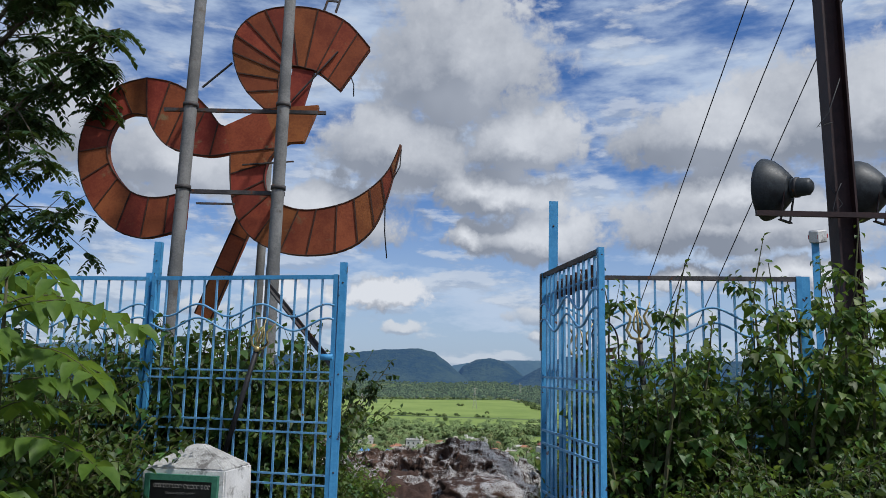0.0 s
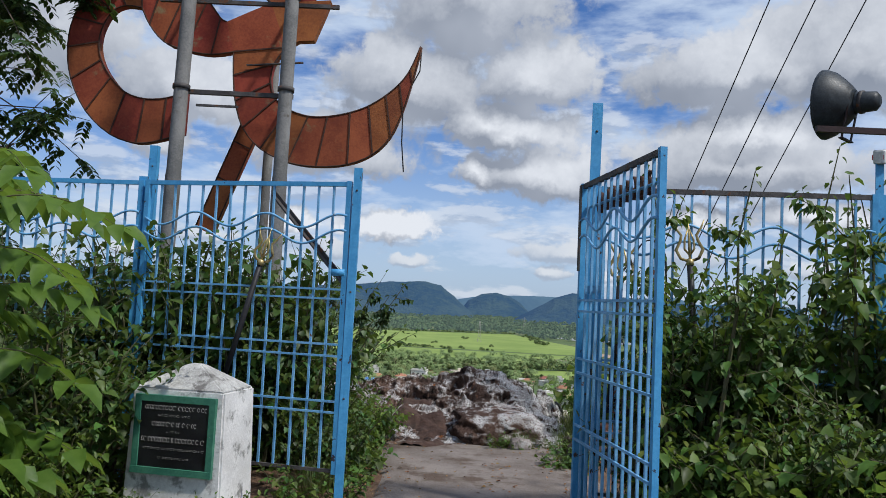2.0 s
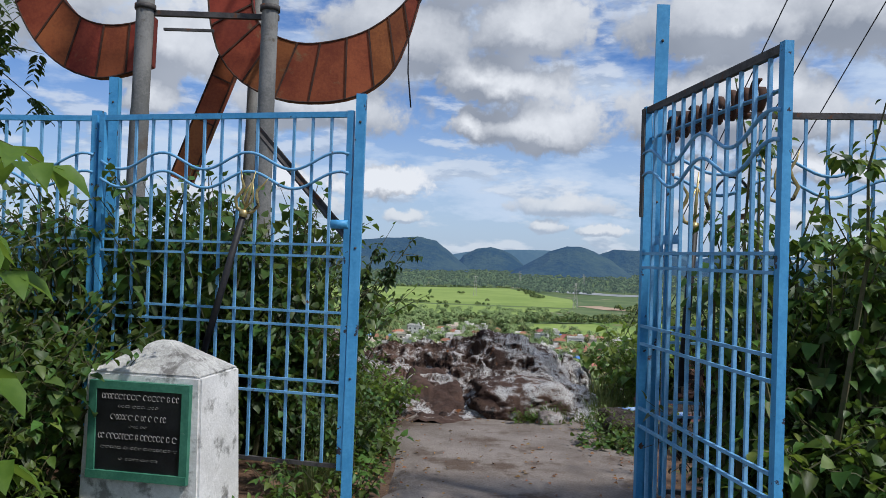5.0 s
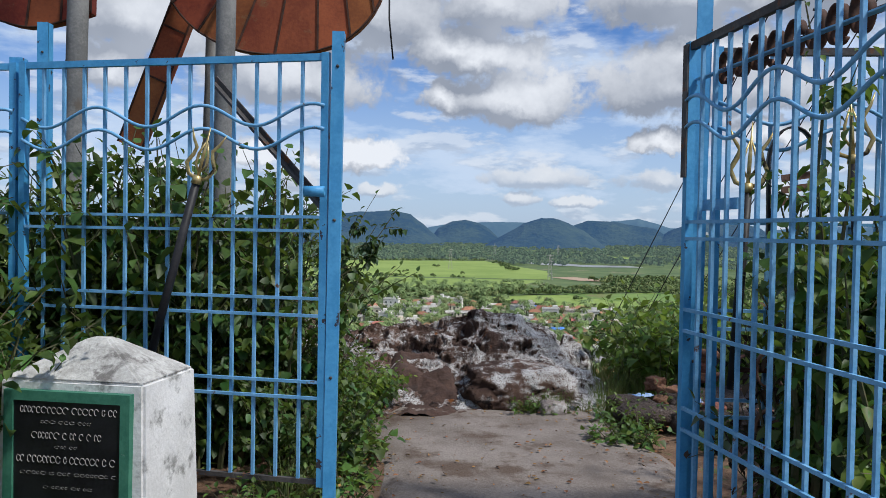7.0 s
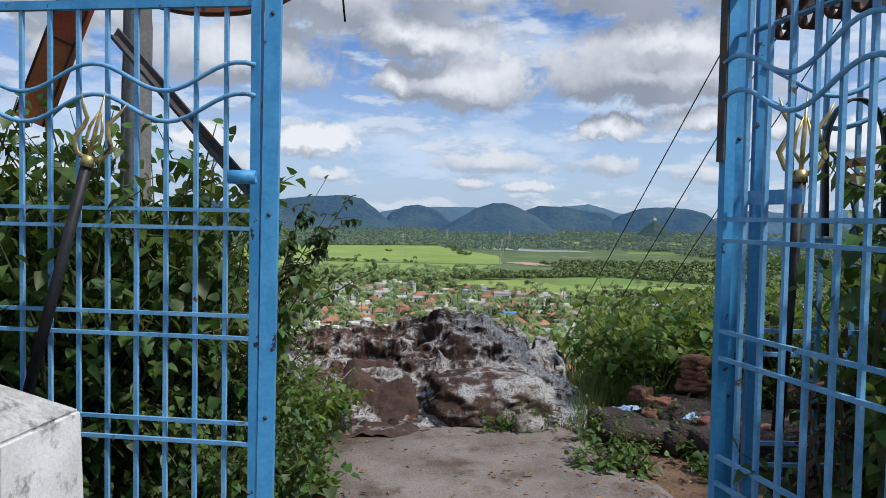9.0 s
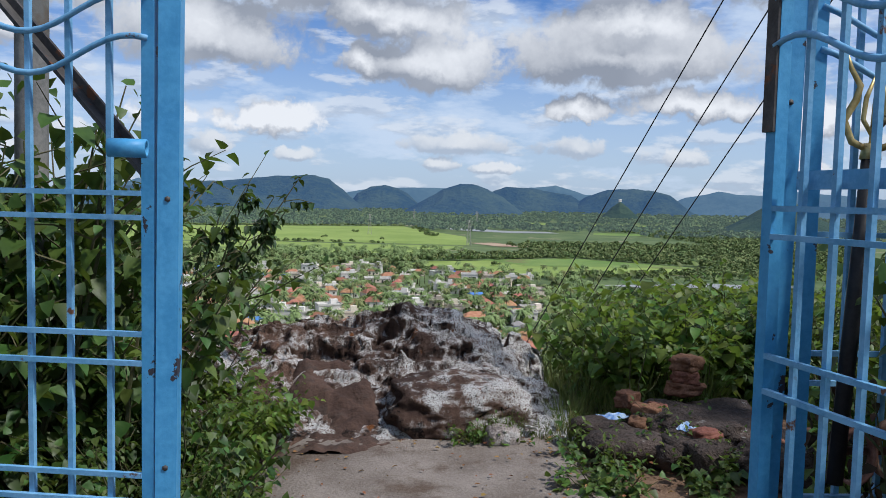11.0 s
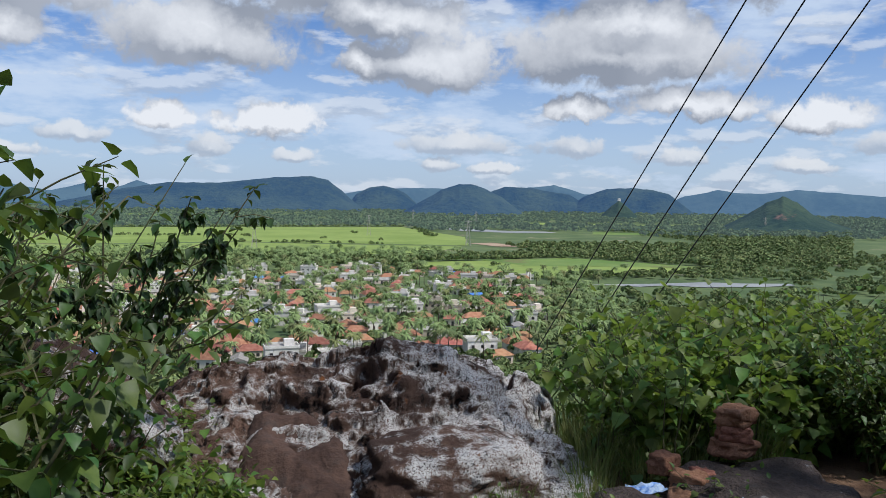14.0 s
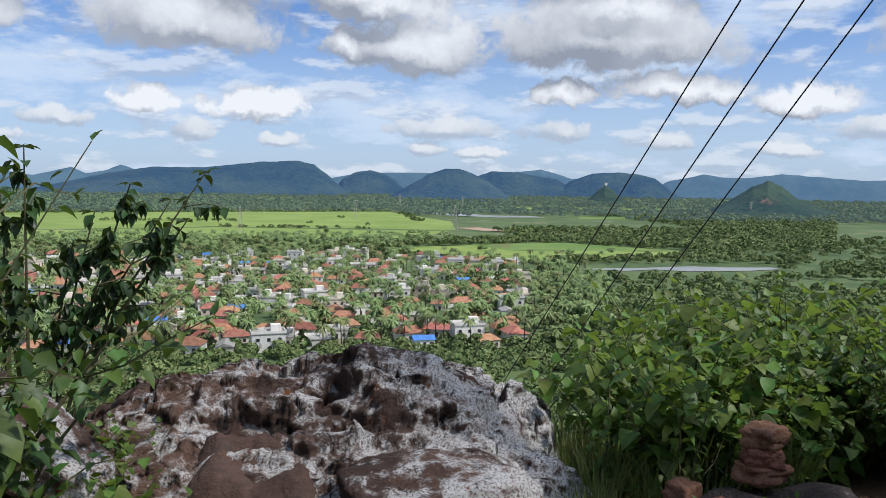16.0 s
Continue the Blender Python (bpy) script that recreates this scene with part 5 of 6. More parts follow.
tufts = [obj("grass_tuft", *grass_tuft(i, 130, 0.5, 0.16), M_GRASS) for i in range(2)]
spots = [(0.62, 8.28, 0.5), (0.75, 8.32, 0.55), (0.5, 8.25, 0.35), (1.18, 8.55, 0.7), (1.32, 8.8, 0.85), (1.5, 9.1, 1.0), (1.33, 9.2, 0.9), (1.6, 8.8, 0.8), (1.4, 9.5, 1.0), (1.75, 8.6, 0.7), (-0.95, 8.3, 0.6), (-0.9, 6.4, 0.5), (-1.0, 6.15, 0.6), (1.15, 8.3, 0.6),
         (1.9, 9.0, 1.1), (2.2, 8.75, 1.0), (0.95, 8.3, 0.4)]
for i, (x, y, s) in enumerate(spots):
    src = tufts[i % 2]
    ob = src if i < 2 else src.copy()
    if i >= 2:
        scene.collection.objects.link(ob)
    ob.matrix_world = Matrix.Translation((x, y, float(ground_z(x, y)))) @ Matrix.Rotation(i * 1.3, 4, "Z") @ Matrix.Scale(s, 4)
    tagged(ob, "tuft of tall pale green grass beside rocks", "grass", "grass tufts", "stuff")

# fallen leaves and bits on the path
lv, lf = [], []
r2 = random.Random(5)
for _ in range(900):
    x = r2.choice((r2.gauss(-0.75, 0.18), r2.gauss(1.15, 0.22), r2.uniform(-0.7, 1.1)))
    y = r2.uniform(5.2, 8.5)
    add_leaf(lv, lf, (x, y, 0.012), (r2.uniform(-1, 1), r2.uniform(-1, 1), 0.1), r2.uniform(0.008, 0.038), r2, LEAF, 0.0)
tagged(obj("fallen_leaves", lv, lf, M_DRY), "scattered dry brown leaves on the path", "leaf litter", kind="stuff")


# ---- neem tree ----
def neem_tree():
    r = random.Random(9)
    g = thing("neem_tree", (-6.45, 8.6, 0), "neem tree with dark feathery foliage", "tree")
    limbs = []
    trunk = [(0, 0, -0.3), (0.1, 0, 1.2), (0.15, -0.1, 2.4), (0.4, -0.1, 3.6), (0.55, 0.0, 5.2), (0.6, 0, 6.6)]
    tube("trunk", trunk, [0.24, 0.2, 0.17, 0.14, 0.09, 0.04], M_BARK, g, 12)
    ends = []
    lv, lf = [], []
    goals = [(2.0, -0.7, 3.2), (2.1, -0.9, 4.2), (1.8, -0.6, 5.2), (2.2, -0.8, 6.0), (2.9, -1.0, 4.85), (2.6, -0.8, 5.9), (1.6, -1.0, 2.6), (1.9, -0.9, 2.0), (1.3, 0.8, 4.6), (0.2, -1.2, 5.0), (-1.5, 0.3, 4.5), (-1.2, 1, 5.6), (0.6, 0.4, 7.0), (1.4, -0.4, 6.6), (2.15, -0.7, 2.7), (3.0, -1.0, 6.3)]
    for gx, gy, gz in goals:
        k = min(5, max(1, int(gz / 1.25) - 1))
        a, b = Vector(trunk[k]), Vector((gx, gy, gz))
        mid = a.lerp(b, 0.5) + Vector((0, 0, 0.25))
        tube("limb", [a, mid, b], [0.05, 0.03, 0.01], M_BARK, g, 6)
        thin = gx > 2.5
        for tw in range(13 if thin else 19):
            f = r.uniform(0.35, 1.0) if not thin else r.uniform(0.75, 1.0)
            p = a.lerp(mid, f * 2) if f < 0.5 else mid.lerp(b, f * 2 - 1)
            sc = 0.32 if thin else 0.6
            q = p + Vector((r.gauss(0, sc), r.gauss(0, sc * 0.7), r.gauss(-0.05, sc * 0.75)))
            limbs.append(tube_data([p, p.lerp(q, 0.5) + Vector((0, 0, 0.05)), q], [0.008, 0.006, 0.003], 3))
            for fr in range(9):
                # one feathery compound leaf
                a2 = r.uniform(0, 6.283)
                d = Vector((math.cos(a2), math.sin(a2), r.uniform(-0.6, 0.3)))
                st = p.lerp(q, r.uniform(0.4, 1.0))
                for n in range(6):
                    for s in (-1, 1):
                        base = st + d * 0.035 * (n + 1) + Vector((0, 0, -0.004 * n * n))
                        sd = d.cross(Vector((0, 0, 1))).normalized() * s
                        add_leaf(lv, lf, base, sd + d * 0.6, 0.095, r, LONG * np.array([1.45, 1, 1]), 0.4)
    obj("twig", *join(limbs), M_BARK, g)["kind"] = "stuff"
    obj("crown", lv, lf, M_LEAFDARK, g, label="feathery leaves")["kind"] = "stuff"


neem_tree()


# ---- the plain: fields, water, woods, village, hills ----
M_FIELD = material("paddy", (0.165, 0.235, 0.045), (0.24, 0.31, 0.075), 0.9, 0.012, 0.09, 0, spots=(0.20, 0.27, 0.06), spot_at=(0.5, 0.7), spot_scale=0.02)
M_FIELDD = material("dull_field", (0.10, 0.18, 0.035), (0.17, 0.24, 0.06), 0.9, 0.012, 0.09, 0, spots=(0.16, 0.15, 0.06), spot_at=(0.55, 0.7), spot_scale=0.015)
M_WATER = material("river_water", (0.20, 0.21, 0.21), (0.31, 0.31, 0.295), 0.45, 0.01, 0.2, 0, spec=0.6)
M_BARE = material("bare_soil", (0.30, 0.20, 0.13), (0.42, 0.31, 0.22), 0.95, 0.03, 0.3, 0)
M_TREE = material("tree_leaf", (0.085, 0.125, 0.04), (0.17, 0.21, 0.08), 0.7, 0.05, 0.6, 0, island=0.5, spec=0.15)
M_PALMLEAF = material("palm_leaf", (0.11, 0.145, 0.045), (0.21, 0.24, 0.09), 0.6, 0.2, 1.5, 0, vary=0.45, spec=0.25)
# the woods' weak grey-blue emission is painted-on distance haze
M_FARTREE = material("far_woods", (0.055, 0.09, 0.035), (0.095, 0.135, 0.055), 0.8, 0.01, 0.2, 0, island=0.4, spec=0.1, haze_glow=((0.18, 0.24, 0.27), 0.22))
M_CREAM = material("cream_wall", (0.55, 0.47, 0.37), (0.70, 0.62, 0.52), 0.9, 0.4, 3, 0, vary=0.35, spots=(0.3, 0.27, 0.23), spot_scale=0.4)
M_WALLW = material("white_wall", (0.62, 0.585, 0.53), (0.78, 0.75, 0.70), 0.9, 0.4, 3, 0, vary=0.2, spots=(0.42, 0.40, 0.37), spot_scale=0.4)
M_TILE = material("clay_tile_roof", (0.25, 0.10, 0.06), (0.38, 0.19, 0.12), 0.9, 0.5, 5, 0, vary=0.4)
M_GREYROOF = material("grey_sheet_roof", (0.28, 0.265, 0.24), (0.46, 0.43, 0.39), 0.8, 0.5, 4, 0, vary=0.35)
M_BLUEROOF = material("blue_sheet_roof", (0.05, 0.14, 0.42), (0.09, 0.22, 0.55), 0.6, 0.5, 4, 0, vary=0.2)
M_DARKOPEN = material("dark_opening", (0.03, 0.03, 0.035), (0.06, 0.055, 0.05), 0.5, 0.5, 4, 0)


def patch(name, outline, mat, label, category, lift=0.25, kind="structure"):
    """A flat piece of land on the plain, with a slightly wandering outline."""
    rr = random.Random(len(name) + len(outline) + int(outline[0][0]))
    pts = []
    n = len(outline)
    for i in range(n):
        a, b = Vector(outline[i]), Vector(outline[(i + 1) % n])
        for s in range(6):
            p = a.lerp(b, s / 6)
            if s:
                p += Vector((rr.uniform(-1, 1), rr.uniform(-1, 1))) * (b - a).length * 0.012
            pts.append((p.x, p.y, PLAIN + lift))
    ob = obj(name, pts, [tuple(range(len(pts)))], mat)
    return tagged(ob, label, category, kind=kind)


patch("field", [(-760, 1000), (-300, 985), (-140, 1060), (180, 1010), (215, 1230), (150, 1640), (-150, 1560), (-560, 1420), (-900, 1300)], M_FIELD, "bright green paddy fields on the plain", "field")
patch("field", [(-480, 800), (-128, 835), (100, 850), (170, 985), (-130, 1040), (-290, 965), (-640, 960)], M_FIELD, "bright green paddy field near the village", "field")
patch("field", [(66, 690), (110, 615), (160, 592), (300, 630), (380, 668), (250, 800), (80, 735)], M_FIELD, "green field beside the palms", "field", 0.3)
patch("field", [(180, 700), (300, 690), (360, 680), (262, 790), (150, 775)], M_FIELDD, "dull green field with brown patches", "field", 0.55)
patch("field", [(440, 1800), (980, 1750), (1100, 1950), (500, 2050)], M_FIELD, "pale green field strip far across the plain", "field")
patch("field", [(-1200, 2300), (-500, 2250), (-400, 2500), (-1150, 2600)], M_FIELDD, "pale green field strip far off", "field")
patch("field", [(480, 1380), (700, 1340), (760, 1440), (520, 1480)], M_FIELDD, "pale field strip beside the reservoir", "field")
patch("reservoir", [(205, 1600), (250, 1480), (330, 1400), (430, 1420), (420, 1480), (330, 1500), (300, 1600)], M_WATER, "pale grey reservoir among trees", "water", 0.35)
patch("river", [(190, 546), (222, 532), (248, 541), (268, 528), (318, 531), (350, 541), (350, 552), (316, 553), (285, 562), (240, 551)], M_WATER, "grey river reach behind the shrubs", "water", 0.4)
patch("bare_ground", [(190, 1060), (215, 990), (262, 985), (262, 1030), (240, 1040), (225, 1075)], M_BARE, "bare pinkish soil patch among fields", "ground", 0.45)
patch("dirt_lane", [(-100, 330), (-92, 330), (-112, 430), (-150, 520), (-158, 518), (-120, 428)], M_BARE, "dirt lane through the village", "lane", 0.35)
patch("dirt_lane", [(-22, 300), (-10, 298), (10, 312), (12, 318), (-15, 312)], M_BARE, "bare earth yard at the village edge", "lane", 0.35)


def in_poly(x, y, poly):
    c = False
    j = len(poly) - 1
    for i in range(len(poly)):
        xi, yi = poly[i]
        xj, yj = poly[j]
        if (yi > y) != (yj > y) and x < (xj - xi) * (y - yi) / (yj - yi) + xi:
            c = not c
        j = i
    return c


OPEN = [[(-760, 1000), (-300, 985), (-140, 1060), (180, 1010), (215, 1230), (150, 1640), (-150, 1560), (-560, 1420), (-900, 1300)],
        [(-480, 800), (-128, 835), (100, 850), (170, 985), (-130, 1040), (-290, 965), (-640, 960)],
        [(66, 690), (110, 615), (160, 592), (300, 630), (380, 668), (250, 800), (80, 735)],
        [(205, 1600), (250, 1480), (330, 1400), (430, 1420), (420, 1480), (330, 1500), (300, 1600)],
        [(195, 545), (215, 525), (270, 530), (335, 535), (420, 560), (420, 575), (330, 563), (260, 550)],
        [(190, 1060), (215, 990), (262, 985), (262, 1030), (240, 1040), (225, 1075)], [(440, 1800), (980, 1750), (1100, 1950), (500, 2050)], [(480, 1380), (700, 1340), (760, 1440), (520, 1480)]]


def open_land(x, y):
    return any(in_poly(x, y, p) for p in OPEN)


def woods(name, spots, size, mat, label, seed, cards=18, flat=0.75, card=1.0):
    """Many trees as clumps of small leaf faces, joined."""
    r = np.random.RandomState(seed)
    n = len(spots)
    c = np.array(spots, float)
    s = size * (0.6 + 0.8 * r.rand(n))
    u = r.normal(size=(n, cards, 3))
    u /= np.linalg.norm(u, axis=2, keepdims=True)
    u[:, :, 2] = np.abs(u[:, :, 2]) * 1.2 - 0.25
    ctr = c[:, None, :] + u * (s[:, None, None] * np.array([0.55, 0.55, flat * 0.55])) + np.array([0, 0, 1.0]) * (s[:, None, None] * 0.45)
    rad = card * s[:, None] * (0.26 + 0.2 * r.rand(n, cards))
    ang = r.rand(n, cards) * 6.28
    # each card is a bent quad facing outwards
    nrm = u + 0.35 * r.normal(size=u.shape)
    nrm /= np.linalg.norm(nrm, axis=2, keepdims=True)
    t1 = np.cross(nrm, np.array([0.3, 0.2, 1.0]))
    t1 /= np.linalg.norm(t1, axis=2, keepdims=True)
    t2 = np.cross(nrm, t1)
    ca, sa = np.cos(ang)[..., None], np.sin(ang)[..., None]
    a1, a2 = t1 * ca + t2 * sa, t2 * ca - t1 * sa
    R = rad[..., None]
    quad = np.stack([ctr + a1 * R, ctr + a2 * R * 0.8 + nrm * R * 0.3, ctr - a1 * R * 0.9, ctr - a2 * R], 2)
    vs = quad.reshape(-1, 3)
    fs = np.arange(len(vs)).reshape(-1, 4)
    ob = obj(name, vs, fs.tolist(), mat)
    return tagged(ob, label, "woods", kind="stuff")


def plain_spots(n, x0, x1, y0, y1, seed, keep=None, spread=True):
    r = random.Random(seed)
    out = []
    while len(out) < n:
        y = y0 * (y1 / y0) ** r.random()
        x = r.uniform(x0, x1) * (y / y1 if spread else 1)
        n -= 0.02
        if open_land(x, y) or (keep and not keep(x, y)):
            continue
        out.append((x, y, PLAIN))
    return out


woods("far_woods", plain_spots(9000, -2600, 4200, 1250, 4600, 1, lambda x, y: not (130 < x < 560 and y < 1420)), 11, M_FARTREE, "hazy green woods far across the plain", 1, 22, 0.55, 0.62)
woods("woods", plain_spots(3200, -700, 1100, 700, 1500, 2, lambda x, y: (x > 230 or x < -420 or y < 770) and not (150 < x < 560 and 1040 < y)), 6.5, M_TREE, "dark green woods between the fields", 2, 46, 0.8, 0.5)
RIVERSIDE = lambda x, y: 175 < x < 345 and 488 < y < 578
woods("river_woods", plain_spots(1000, 150, 760, 470, 860, 12, lambda x, y: x > 175 and not RIVERSIDE(x, y), False), 6, M_TREE, "green trees along the river", 12, 80, 0.75, 0.4)
woods("grove", plain_spots(620, 95, 420, 240, 440, 14, lambda x, y: x > 0.30 * y, False), 5.5, M_TREE, "green trees on the flats below the hill", 14, 90, 0.8, 0.4)
rows = []
r3 = random.Random(4)
for x0, y0, x1, y1, n in ((-520, 962, -420, 968, 14), (-130, 1050, 60, 1020, 24), (60, 690, 100, 620, 30), (100, 850, 260, 830, 90), (-480, 800, 100, 845, 90), (160, 1230, 175, 1600, 50), (-330, 1190, -120, 1200, 26),
                          (-560, 1420, 150, 1650, 120), (60, 760, 260, 815, 90), (150, 585, 380, 660, 70)):
    for _ in range(n):
        t = r3.random()
        rows.append((x0 + (x1 - x0) * t + r3.gauss(0, 3), y0 + (y1 - y0) * t + r3.gauss(0, 6), PLAIN))
for x, y in ((10, 940), (-60, 900), (70, 1100), (-10, 1150), (120, 930), (-220, 900), (40, 1320), (-120, 1180), (150, 705), (220, 660)):
    rows.append((x, y, PLAIN))
rows = rows + [(x + r3.gauss(0, 5), y + r3.gauss(0, 5), z) for x, y, z in rows for _ in range(2) if r3.random() < 0.5]
woods("hedgerow_trees", rows, 4.2, M_TREE, "rows of dark trees along the field edges", 3, 40, 0.8, 0.55)
vill = [s for s in plain_spots(1500, -260, 330, 240, 700, 6, lambda x, y: not RIVERSIDE(x, y), False) if abs(s[0]) < 60 + 0.5 * s[1]]
woods("village_trees", vill, 4.6, M_TREE, "green trees crowded between the houses", 7, 95, 0.85, 0.38)
slope = []
for _ in range(2200):
    x, y = r3.uniform(-120, 160), r3.uniform(40, 290)
    slope.append((x, y, float(ground_z(x, y)) - 0.5))
woods("slope_scrub", slope, 4.0, M_TREE, "scrub on the slope below the hilltop", 9, 90, 0.75, 0.34)


def house_kind(w, d, h, wallmat, roof, seed):
    """A small village house: walls, roof, windows and door."""
    r = random.Random(seed)
    g = thing("house", (0, 0, -400), "village house", "house", "village houses")
    part("wall", box_bm(w, d, h), wallmat, g)
    if roof == "hip":
        o = 0.5
        vs = [(-w / 2 - o, -d / 2 - o, h), (w / 2 + o, -d / 2 - o, h), (w / 2 + o, d / 2 + o, h), (-w / 2 - o, d / 2 + o, h), (-w * 0.25, 0, h + d * 0.30), (w * 0.25, 0, h + d * 0.30)]
        fs = [(0, 1, 5, 4), (1, 2, 5), (2, 3, 4, 5), (3, 0, 4), (3, 2, 1, 0)]
        obj("roof", vs, fs, M_TILE, g)
    elif roof in ("gable", "blue"):
        o = 0.4
        vs = [(-w / 2 - o, -d / 2 - o, h), (w / 2 + o, -d / 2 - o, h), (w / 2 + o, d / 2 + o, h), (-w / 2 - o, d / 2 + o, h), (-w / 2 - o, 0, h + d * 0.22), (w / 2 + o, 0, h + d * 0.22)]
        fs = [(0, 1, 5, 4), (1, 2, 5), (2, 3, 4, 5), (3, 0, 4), (3, 2, 1, 0)]
        obj("roof", vs, fs, M_BLUEROOF if roof == "blue" else M_GREYROOF, g)
    else:
        part("roof", box_bm(w + 0.5, d + 0.5, 0.25, 0, Matrix.Translation((0, 0, h))), M_GREYROOF, g)
        for sx, sy, px, py in ((w + 0.5, 0.2, 0, -d / 2 - 0.15), (w + 0.5, 0.2, 0, d / 2 + 0.15), (0.2, d + 0.1, -w / 2 - 0.15, 0), (0.2, d + 0.1, w / 2 + 0.15, 0)):
            part("parapet", box_bm(sx, sy, 0.8, 0, Matrix.Translation((px, py, h + 0.25))), wallmat, g)
        if r.random() < 0.7:
            part("stair_head", box_bm(w * 0.3, d * 0.35, 2.4, 0, Matrix.Translation((w * 0.25, d * 0.2, h + 0.25))), wallmat, g)
    floors = 2 if h > 5 else 1
    for fl in range(floors):
        for i in range(3):
            x = (-0.32 + 0.32 * i) * w
            if fl == 0 and i == 1:
                part("door", box_bm(1.1, 0.12, 2.1, 0, Matrix.Translation((x, -d / 2 - 0.03, 0))), M_DARKOPEN, g)
            else:
                part("window", box_bm(1.2, 0.12, 1.2, 0, Matrix.Translation((x, -d / 2 - 0.03, fl * 3 + 1.0))), M_DARKOPEN, g)
    return g


KINDS = [(house_kind(9, 7, 3.2, M_CREAM, "hip", 1), "small house with a clay tile hip roof"), (house_kind(11, 8, 3.3, M_WALLW, "hip", 2), "white house with an orange tiled roof"),
         (house_kind(9, 8, 3.4, M_WALLW, "flat", 3), "single-storey white flat-roofed house"), (house_kind(10, 9, 6.4, M_CREAM, "flat", 4), "two-storey cream flat-roofed house"),
         (house_kind(12, 8, 6.6, M_WALLW, "flat", 5), "two-storey white flat-roofed house"), (house_kind(10, 6, 3.0, M_CREAM, "gable", 6), "low house with a grey sheet roof"),
         (house_kind(8, 6, 3.0, M_WALLW, "blue", 7), "small house with a bright blue sheet roof")]
r4 = random.Random(21)
done = set()
placed = []
tries = 0
while len(placed) < 298 and tries < 6000:
    tries += 1
    y = r4.uniform(285, 640)
    x = r4.uniform(-0.36 * y, 0.26 * y + 6)
    dense = 1.0 if y < 500 else 0.6
    if r4.random() > dense or open_land(x, y) or any((x - a) ** 2 + (y - b) ** 2 < 120 for a, b in placed):
        continue
    i = r4.choices(range(7), (8, 7, 3, 2, 2, 4, 1))[0]
    src, lab = KINDS[i]
    m = Matrix.Translation((x, y, PLAIN)) @ Matrix.Rotation(r4.choice((0, 0, 0, 1.57, -0.3, 0.3)) + r4.uniform(-0.25, 0.25), 4, "Z")
    if i in done:
        ob = copy_thing(src, m)
    else:
        done.add(i)
        src.matrix_world = m
        ob = src
    ob["label"] = lab
    placed.append((x, y))


def palm_kind(seed, h):
    r = random.Random(seed)
    g = thing("coconut_palm", (0, 0, -400), "tall coconut palm among the houses", "palm tree", "coconut palms")
    lean = r.uniform(-1, 1)
    tube("trunk", [(0, 0, -0.3), (lean * 0.3, 0, h * 0.5), (lean, 0, h)], [0.28, 0.2, 0.15], M_BARK, g, 6)
    vs, fs = [], []
    for i in range(26):
        a = i * 2.4
        up = r.uniform(-0.6, 0.95)
        d = Vector((math.cos(a), math.sin(a), 0))
        s = Vector((-math.sin(a), math.cos(a), 0))
        L = r.uniform(3.2, 4.4)
        prev = None
        for k in range(5):
            t = k / 4
            p = Vector((lean, 0, h)) + d * L * t * (1 - 0.15 * t) + Vector((0, 0, L * (up * t - (0.55 + 0.4 * up) * t * t)))
            w = (0.12, 0.36, 0.40, 0.28, 0.03)[k]
            o = len(vs)
            vs += [p - s * w - Vector((0, 0, w * 0.5)), p, p + s * w - Vector((0, 0, w * 0.5))]
            if prev is not None:
                fs += [(prev, prev + 1, o + 1, o), (prev + 1, prev + 2, o + 2, o + 1)]
            prev = o
    obj("fronds", vs, fs, M_PALMLEAF, g)
    return g


PALMS = [palm_kind(i, h) for i, h in enumerate((9, 11, 7.5, 10))]
for i in range(300):
    while True:
        y = r4.uniform(280, 680)
        x = r4.uniform(-0.38 * y, 0.36 * y)
        if not open_land(x, y) and not any((x - a) ** 2 + (y - b) ** 2 < 36 for a, b in placed):
            break
    m = Matrix.Translation((x, y, PLAIN)) @ Matrix.Rotation(r4.uniform(0, 6.28), 4, "Z")
    src = PALMS[i % 4]
    if i < 4:
        src.matrix_world = m
    else:
        copy_thing(src, m)


def palm_groves():
    """The uncounted palms between and beyond the houses, joined."""
    r = np.random.RandomState(31)
    vs, fs = [], []
    for src in PALMS:
        me = src.children[-1].data if "fronds" in src.children[-1].name else src.children[0].data
        base = np.array([v.co[:] for v in me.vertices])
        polys = [tuple(p.vertices) for p in me.polygons]
        n = 0
        while n < 330:
            if n < 170:
                y = 290 * (720 / 290) ** r.rand()
                x = (r.rand() * 0.82 - 0.42) * y
            else:
                # the dark belt between the village and the fields
                y = 700 + 130 * r.rand()
                x = -480 + 620 * r.rand()
            if RIVERSIDE(x, y) or open_land(x, y) or any((x - a) ** 2 + (y - b) ** 2 < 30 for a, b in placed):
                continue
            n += 1
            a, k = r.rand() * 6.28, 0.8 + 0.35 * r.rand()
            rot = np.array([[math.cos(a), -math.sin(a), 0], [math.sin(a), math.cos(a), 0], [0, 0, 1]])
            o = len(vs)
            vs.extend((base * k) @ rot.T + np.array([x, y, PLAIN]))
            fs.extend([tuple(q + o for q in p) for p in polys])
    tagged(obj("palm_grove", vs, fs, M_PALMLEAF), "crowded coconut palm crowns through the village", "palm trees", kind="stuff")


palm_groves()

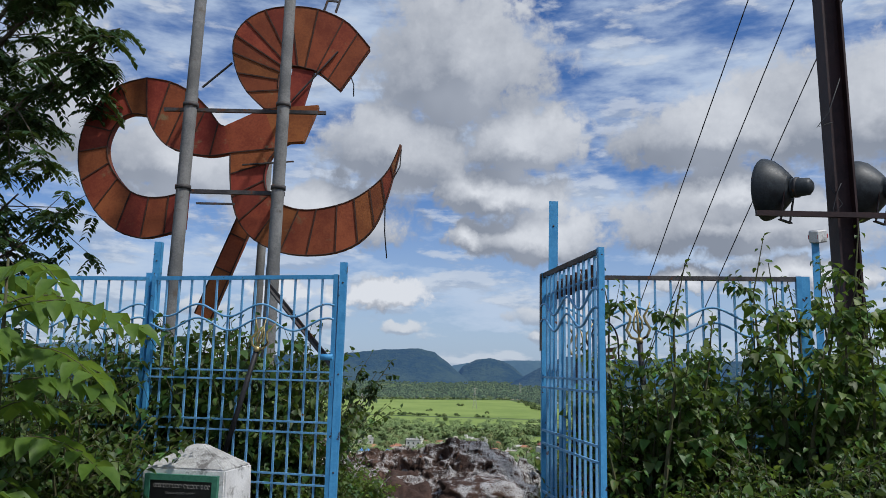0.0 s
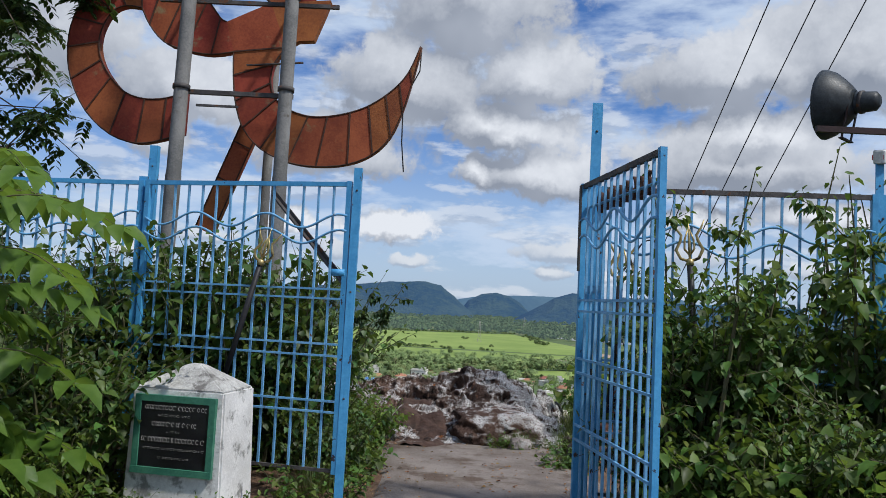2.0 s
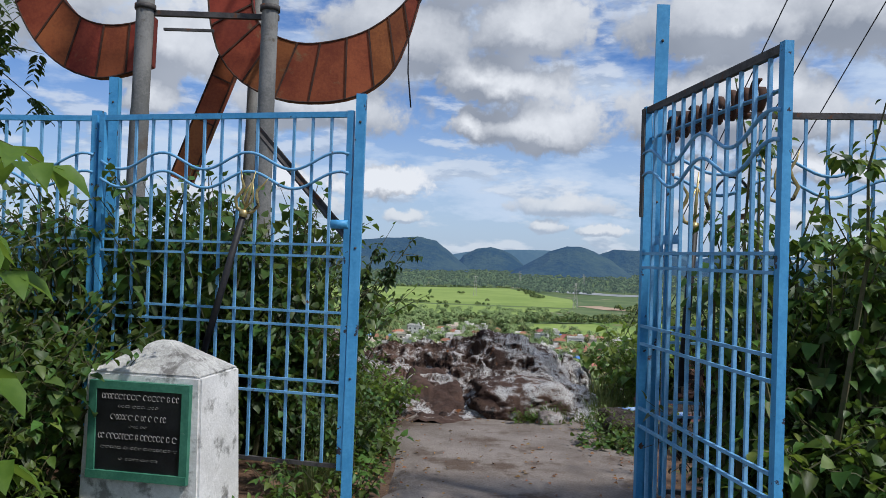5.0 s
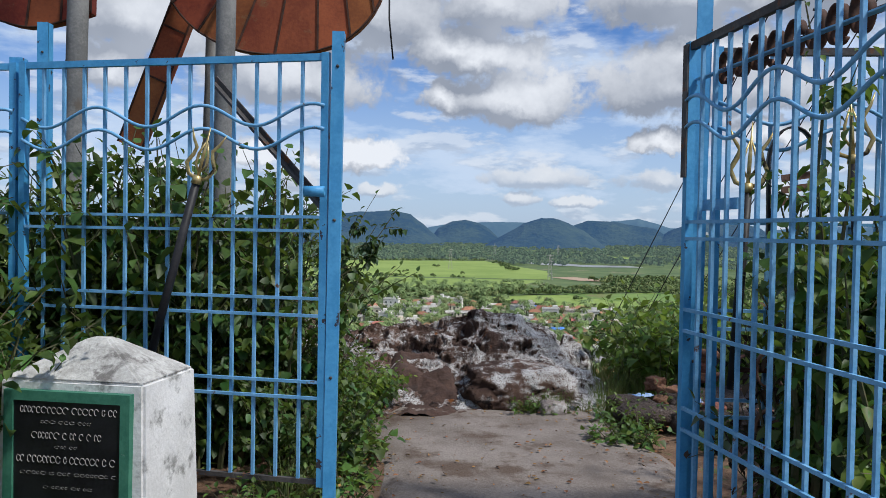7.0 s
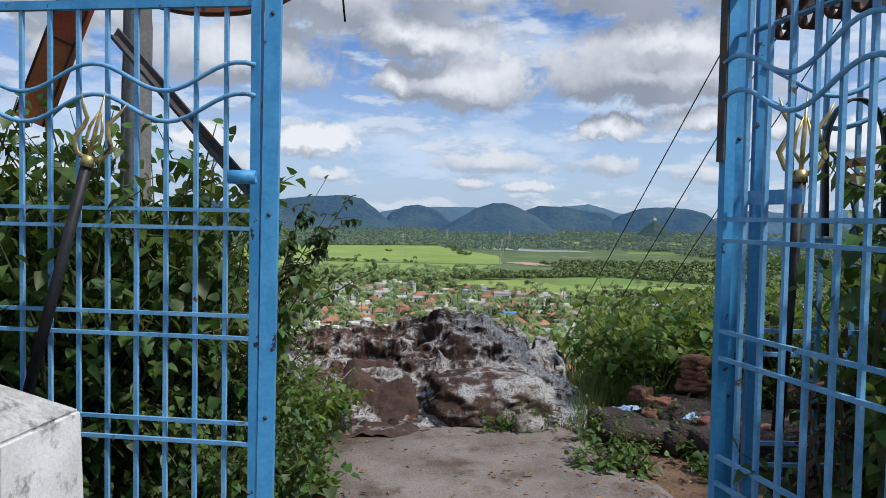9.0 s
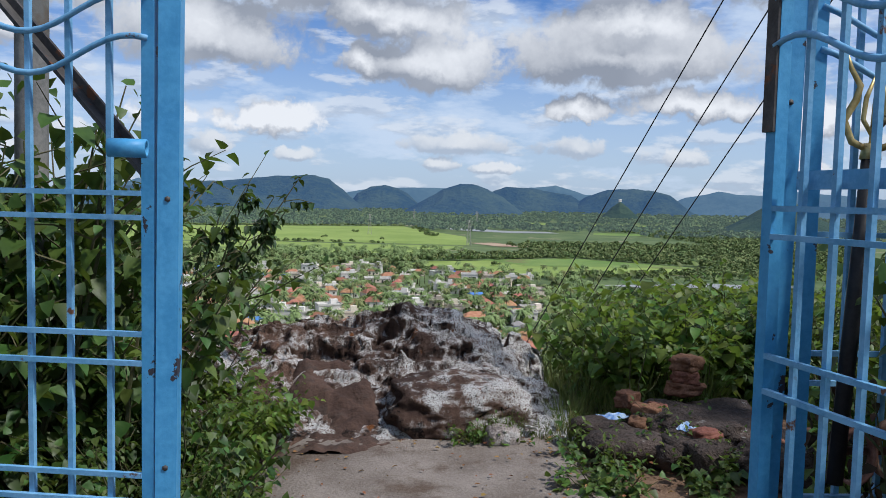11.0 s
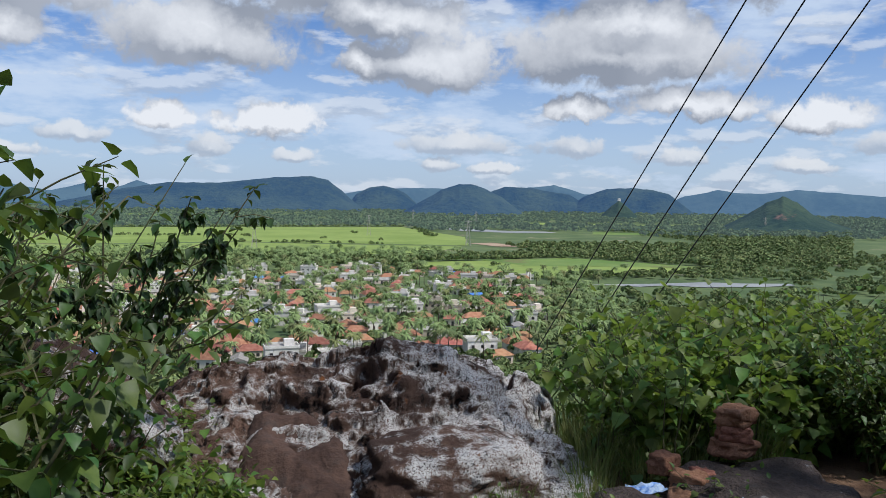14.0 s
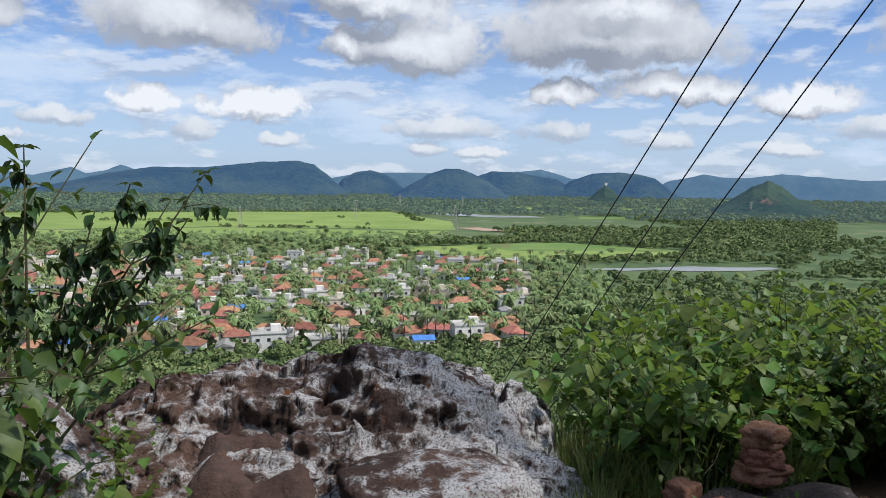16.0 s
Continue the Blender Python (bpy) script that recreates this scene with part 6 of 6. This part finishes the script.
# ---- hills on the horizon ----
# Distance haze is painted on as blue emission, strongest on the far ridges.
M_HILL = material("wooded_hill", (0.018, 0.036, 0.032), (0.05, 0.072, 0.042), 0.95, 0.004, 0.045, 0.6, 20.0, spec=0.05, haze_glow=((0.06, 0.16, 0.46), 0.26))
M_HILLFAR = material("hazy_hill", (0.03, 0.055, 0.055), (0.055, 0.085, 0.075), 0.95, 0.004, 0.03, 0.3, 12.0, spec=0.05, haze_glow=((0.14, 0.27, 0.54), 0.32))
M_HILLNEAR = material("scrub_hill", (0.022, 0.042, 0.022), (0.05, 0.075, 0.034), 0.95, 0.008, 0.06, 0.6, 10.0, spec=0.05, spots=(0.20, 0.12, 0.08), spot_at=(0.62, 0.72), spot_scale=0.01, haze_glow=((0.07, 0.14, 0.34), 0.14))


def hill(name, dist, profile, depth, mat, label, seed):
    """A ridge seen along the horizon: profile rows of azimuth and elevation (degrees) of its crest, at one distance from the hilltop."""
    az = np.array([p[0] for p in profile])
    el = np.array([p[1] for p in profile])
    n, mrows = 90, 22
    vs, fs = [], []
    for i in range(n + 1):
        a = az[0] + (az[-1] - az[0]) * i / n
        e = float(np.interp(a, az, el))
        top = max(2.0, dist * math.tan(radians(e)) + 1.5 - PLAIN)
        for j in range(mrows + 1):
            t = j / mrows * 2 - 1
            prof = math.cos(t * math.pi / 2) ** 1.1
            dd = dist + depth * t
            x, y = dd * math.sin(radians(a)), dd * math.cos(radians(a))
            rough = fbm(x * 0.006 + seed, y * 0.006, 1.0, 4) * 0.24 + fbm(x * 0.03 + seed, y * 0.03, 4.0, 3) * 0.08
            w = 1.0 + rough * (1 - abs(prof) ** 6)
            crest = 1.0 + 0.05 * fbm(a * 1.7 + seed, 0.5, 0.0, 4)
            vs.append((x, y, PLAIN - 3 + (top + 3) * prof * w * crest))
    for i in range(n):
        for j in range(mrows):
            q = i * (mrows + 1) + j
            fs.append((q, q + 1, q + mrows + 2, q + mrows + 1))
    ob = obj(name, vs, fs, mat, smooth=True)
    return tagged(ob, label, "hill", kind="structure")


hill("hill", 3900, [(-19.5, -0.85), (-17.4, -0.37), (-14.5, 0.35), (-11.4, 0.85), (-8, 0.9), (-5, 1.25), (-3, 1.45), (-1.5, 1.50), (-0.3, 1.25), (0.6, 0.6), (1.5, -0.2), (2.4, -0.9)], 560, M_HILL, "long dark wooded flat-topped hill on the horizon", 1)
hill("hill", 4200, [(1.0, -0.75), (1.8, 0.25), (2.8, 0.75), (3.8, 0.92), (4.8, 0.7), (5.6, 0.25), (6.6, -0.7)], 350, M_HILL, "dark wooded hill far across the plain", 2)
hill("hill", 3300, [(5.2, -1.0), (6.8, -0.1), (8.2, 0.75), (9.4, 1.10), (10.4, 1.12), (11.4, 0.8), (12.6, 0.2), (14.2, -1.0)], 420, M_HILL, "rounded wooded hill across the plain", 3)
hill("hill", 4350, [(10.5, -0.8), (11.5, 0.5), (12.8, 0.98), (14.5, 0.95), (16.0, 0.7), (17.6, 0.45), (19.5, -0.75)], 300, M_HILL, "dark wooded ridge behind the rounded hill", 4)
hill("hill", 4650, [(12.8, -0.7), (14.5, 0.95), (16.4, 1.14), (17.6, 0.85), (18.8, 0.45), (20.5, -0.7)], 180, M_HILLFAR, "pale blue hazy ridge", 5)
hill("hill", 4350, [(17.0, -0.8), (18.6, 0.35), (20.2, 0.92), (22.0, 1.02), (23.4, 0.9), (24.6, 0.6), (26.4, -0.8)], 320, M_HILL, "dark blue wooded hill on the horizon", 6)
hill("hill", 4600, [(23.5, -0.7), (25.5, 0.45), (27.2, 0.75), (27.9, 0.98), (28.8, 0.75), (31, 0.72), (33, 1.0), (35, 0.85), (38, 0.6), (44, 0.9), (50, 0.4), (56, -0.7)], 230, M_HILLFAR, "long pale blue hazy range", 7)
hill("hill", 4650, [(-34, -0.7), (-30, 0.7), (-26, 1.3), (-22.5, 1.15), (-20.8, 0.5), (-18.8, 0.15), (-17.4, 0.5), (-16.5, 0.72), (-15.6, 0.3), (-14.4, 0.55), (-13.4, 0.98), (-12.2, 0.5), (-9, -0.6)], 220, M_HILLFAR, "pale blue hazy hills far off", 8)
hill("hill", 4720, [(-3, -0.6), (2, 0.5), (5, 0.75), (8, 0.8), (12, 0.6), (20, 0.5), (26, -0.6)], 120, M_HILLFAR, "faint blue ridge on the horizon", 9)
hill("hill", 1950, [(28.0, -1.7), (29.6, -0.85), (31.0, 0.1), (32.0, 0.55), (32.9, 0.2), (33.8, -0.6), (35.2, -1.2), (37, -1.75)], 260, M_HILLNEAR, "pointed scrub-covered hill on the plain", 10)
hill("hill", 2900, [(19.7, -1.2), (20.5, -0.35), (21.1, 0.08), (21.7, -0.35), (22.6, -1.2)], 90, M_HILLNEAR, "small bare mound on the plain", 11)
shrine = thing("hill_shrine", (2900 * math.sin(radians(21.1)), 2900 * math.cos(radians(21.1)), 2900 * math.tan(radians(0.08))), "tiny white shrine on a distant mound", "shrine")
part("shrine_body", box_bm(9, 9, 7, 0.3), M_WALLW, shrine)
part("shrine_roof", box_bm(10, 10, 2.5, 1.0, Matrix.Translation((0, 0, 7.02))), M_WALLW, shrine)


def pylon(x, y, h):
    g = thing("power_pylon", (x, y, PLAIN), "pale steel lattice power pylon on the plain", "pylon", "pylons")
    mt = M_GREYROOF
    for sx in (-1, 1):
        for sy in (-1, 1):
            bar("leg", (sx * 3, sy * 3, 0), (sx * 0.5, sy * 0.5, h), 0.30, mt, g)
    for k in range(6):
        z0, z1 = h * k / 6, h * (k + 1) / 6
        a, b = 3 - 2.5 * k / 6, 3 - 2.5 * (k + 1) / 6
        for s in (-1, 1):
            bar("lattice_brace", (-a * s, -a, z0), (b * s, -b, z1), 0.18, mt, g)
    for z in (0.72, 0.84, 0.95):
        bar("cross_arm", (-4.5, 0, h * z), (4.5, 0, h * z), 0.3, mt, g)


for x, y, h in ((180, 1010, 34), (60, 1260, 34), (330, 1750, 34), (-90, 930, 32), (900, 1500, 34), (200, 1900, 34)):
    pylon(x, y, h)
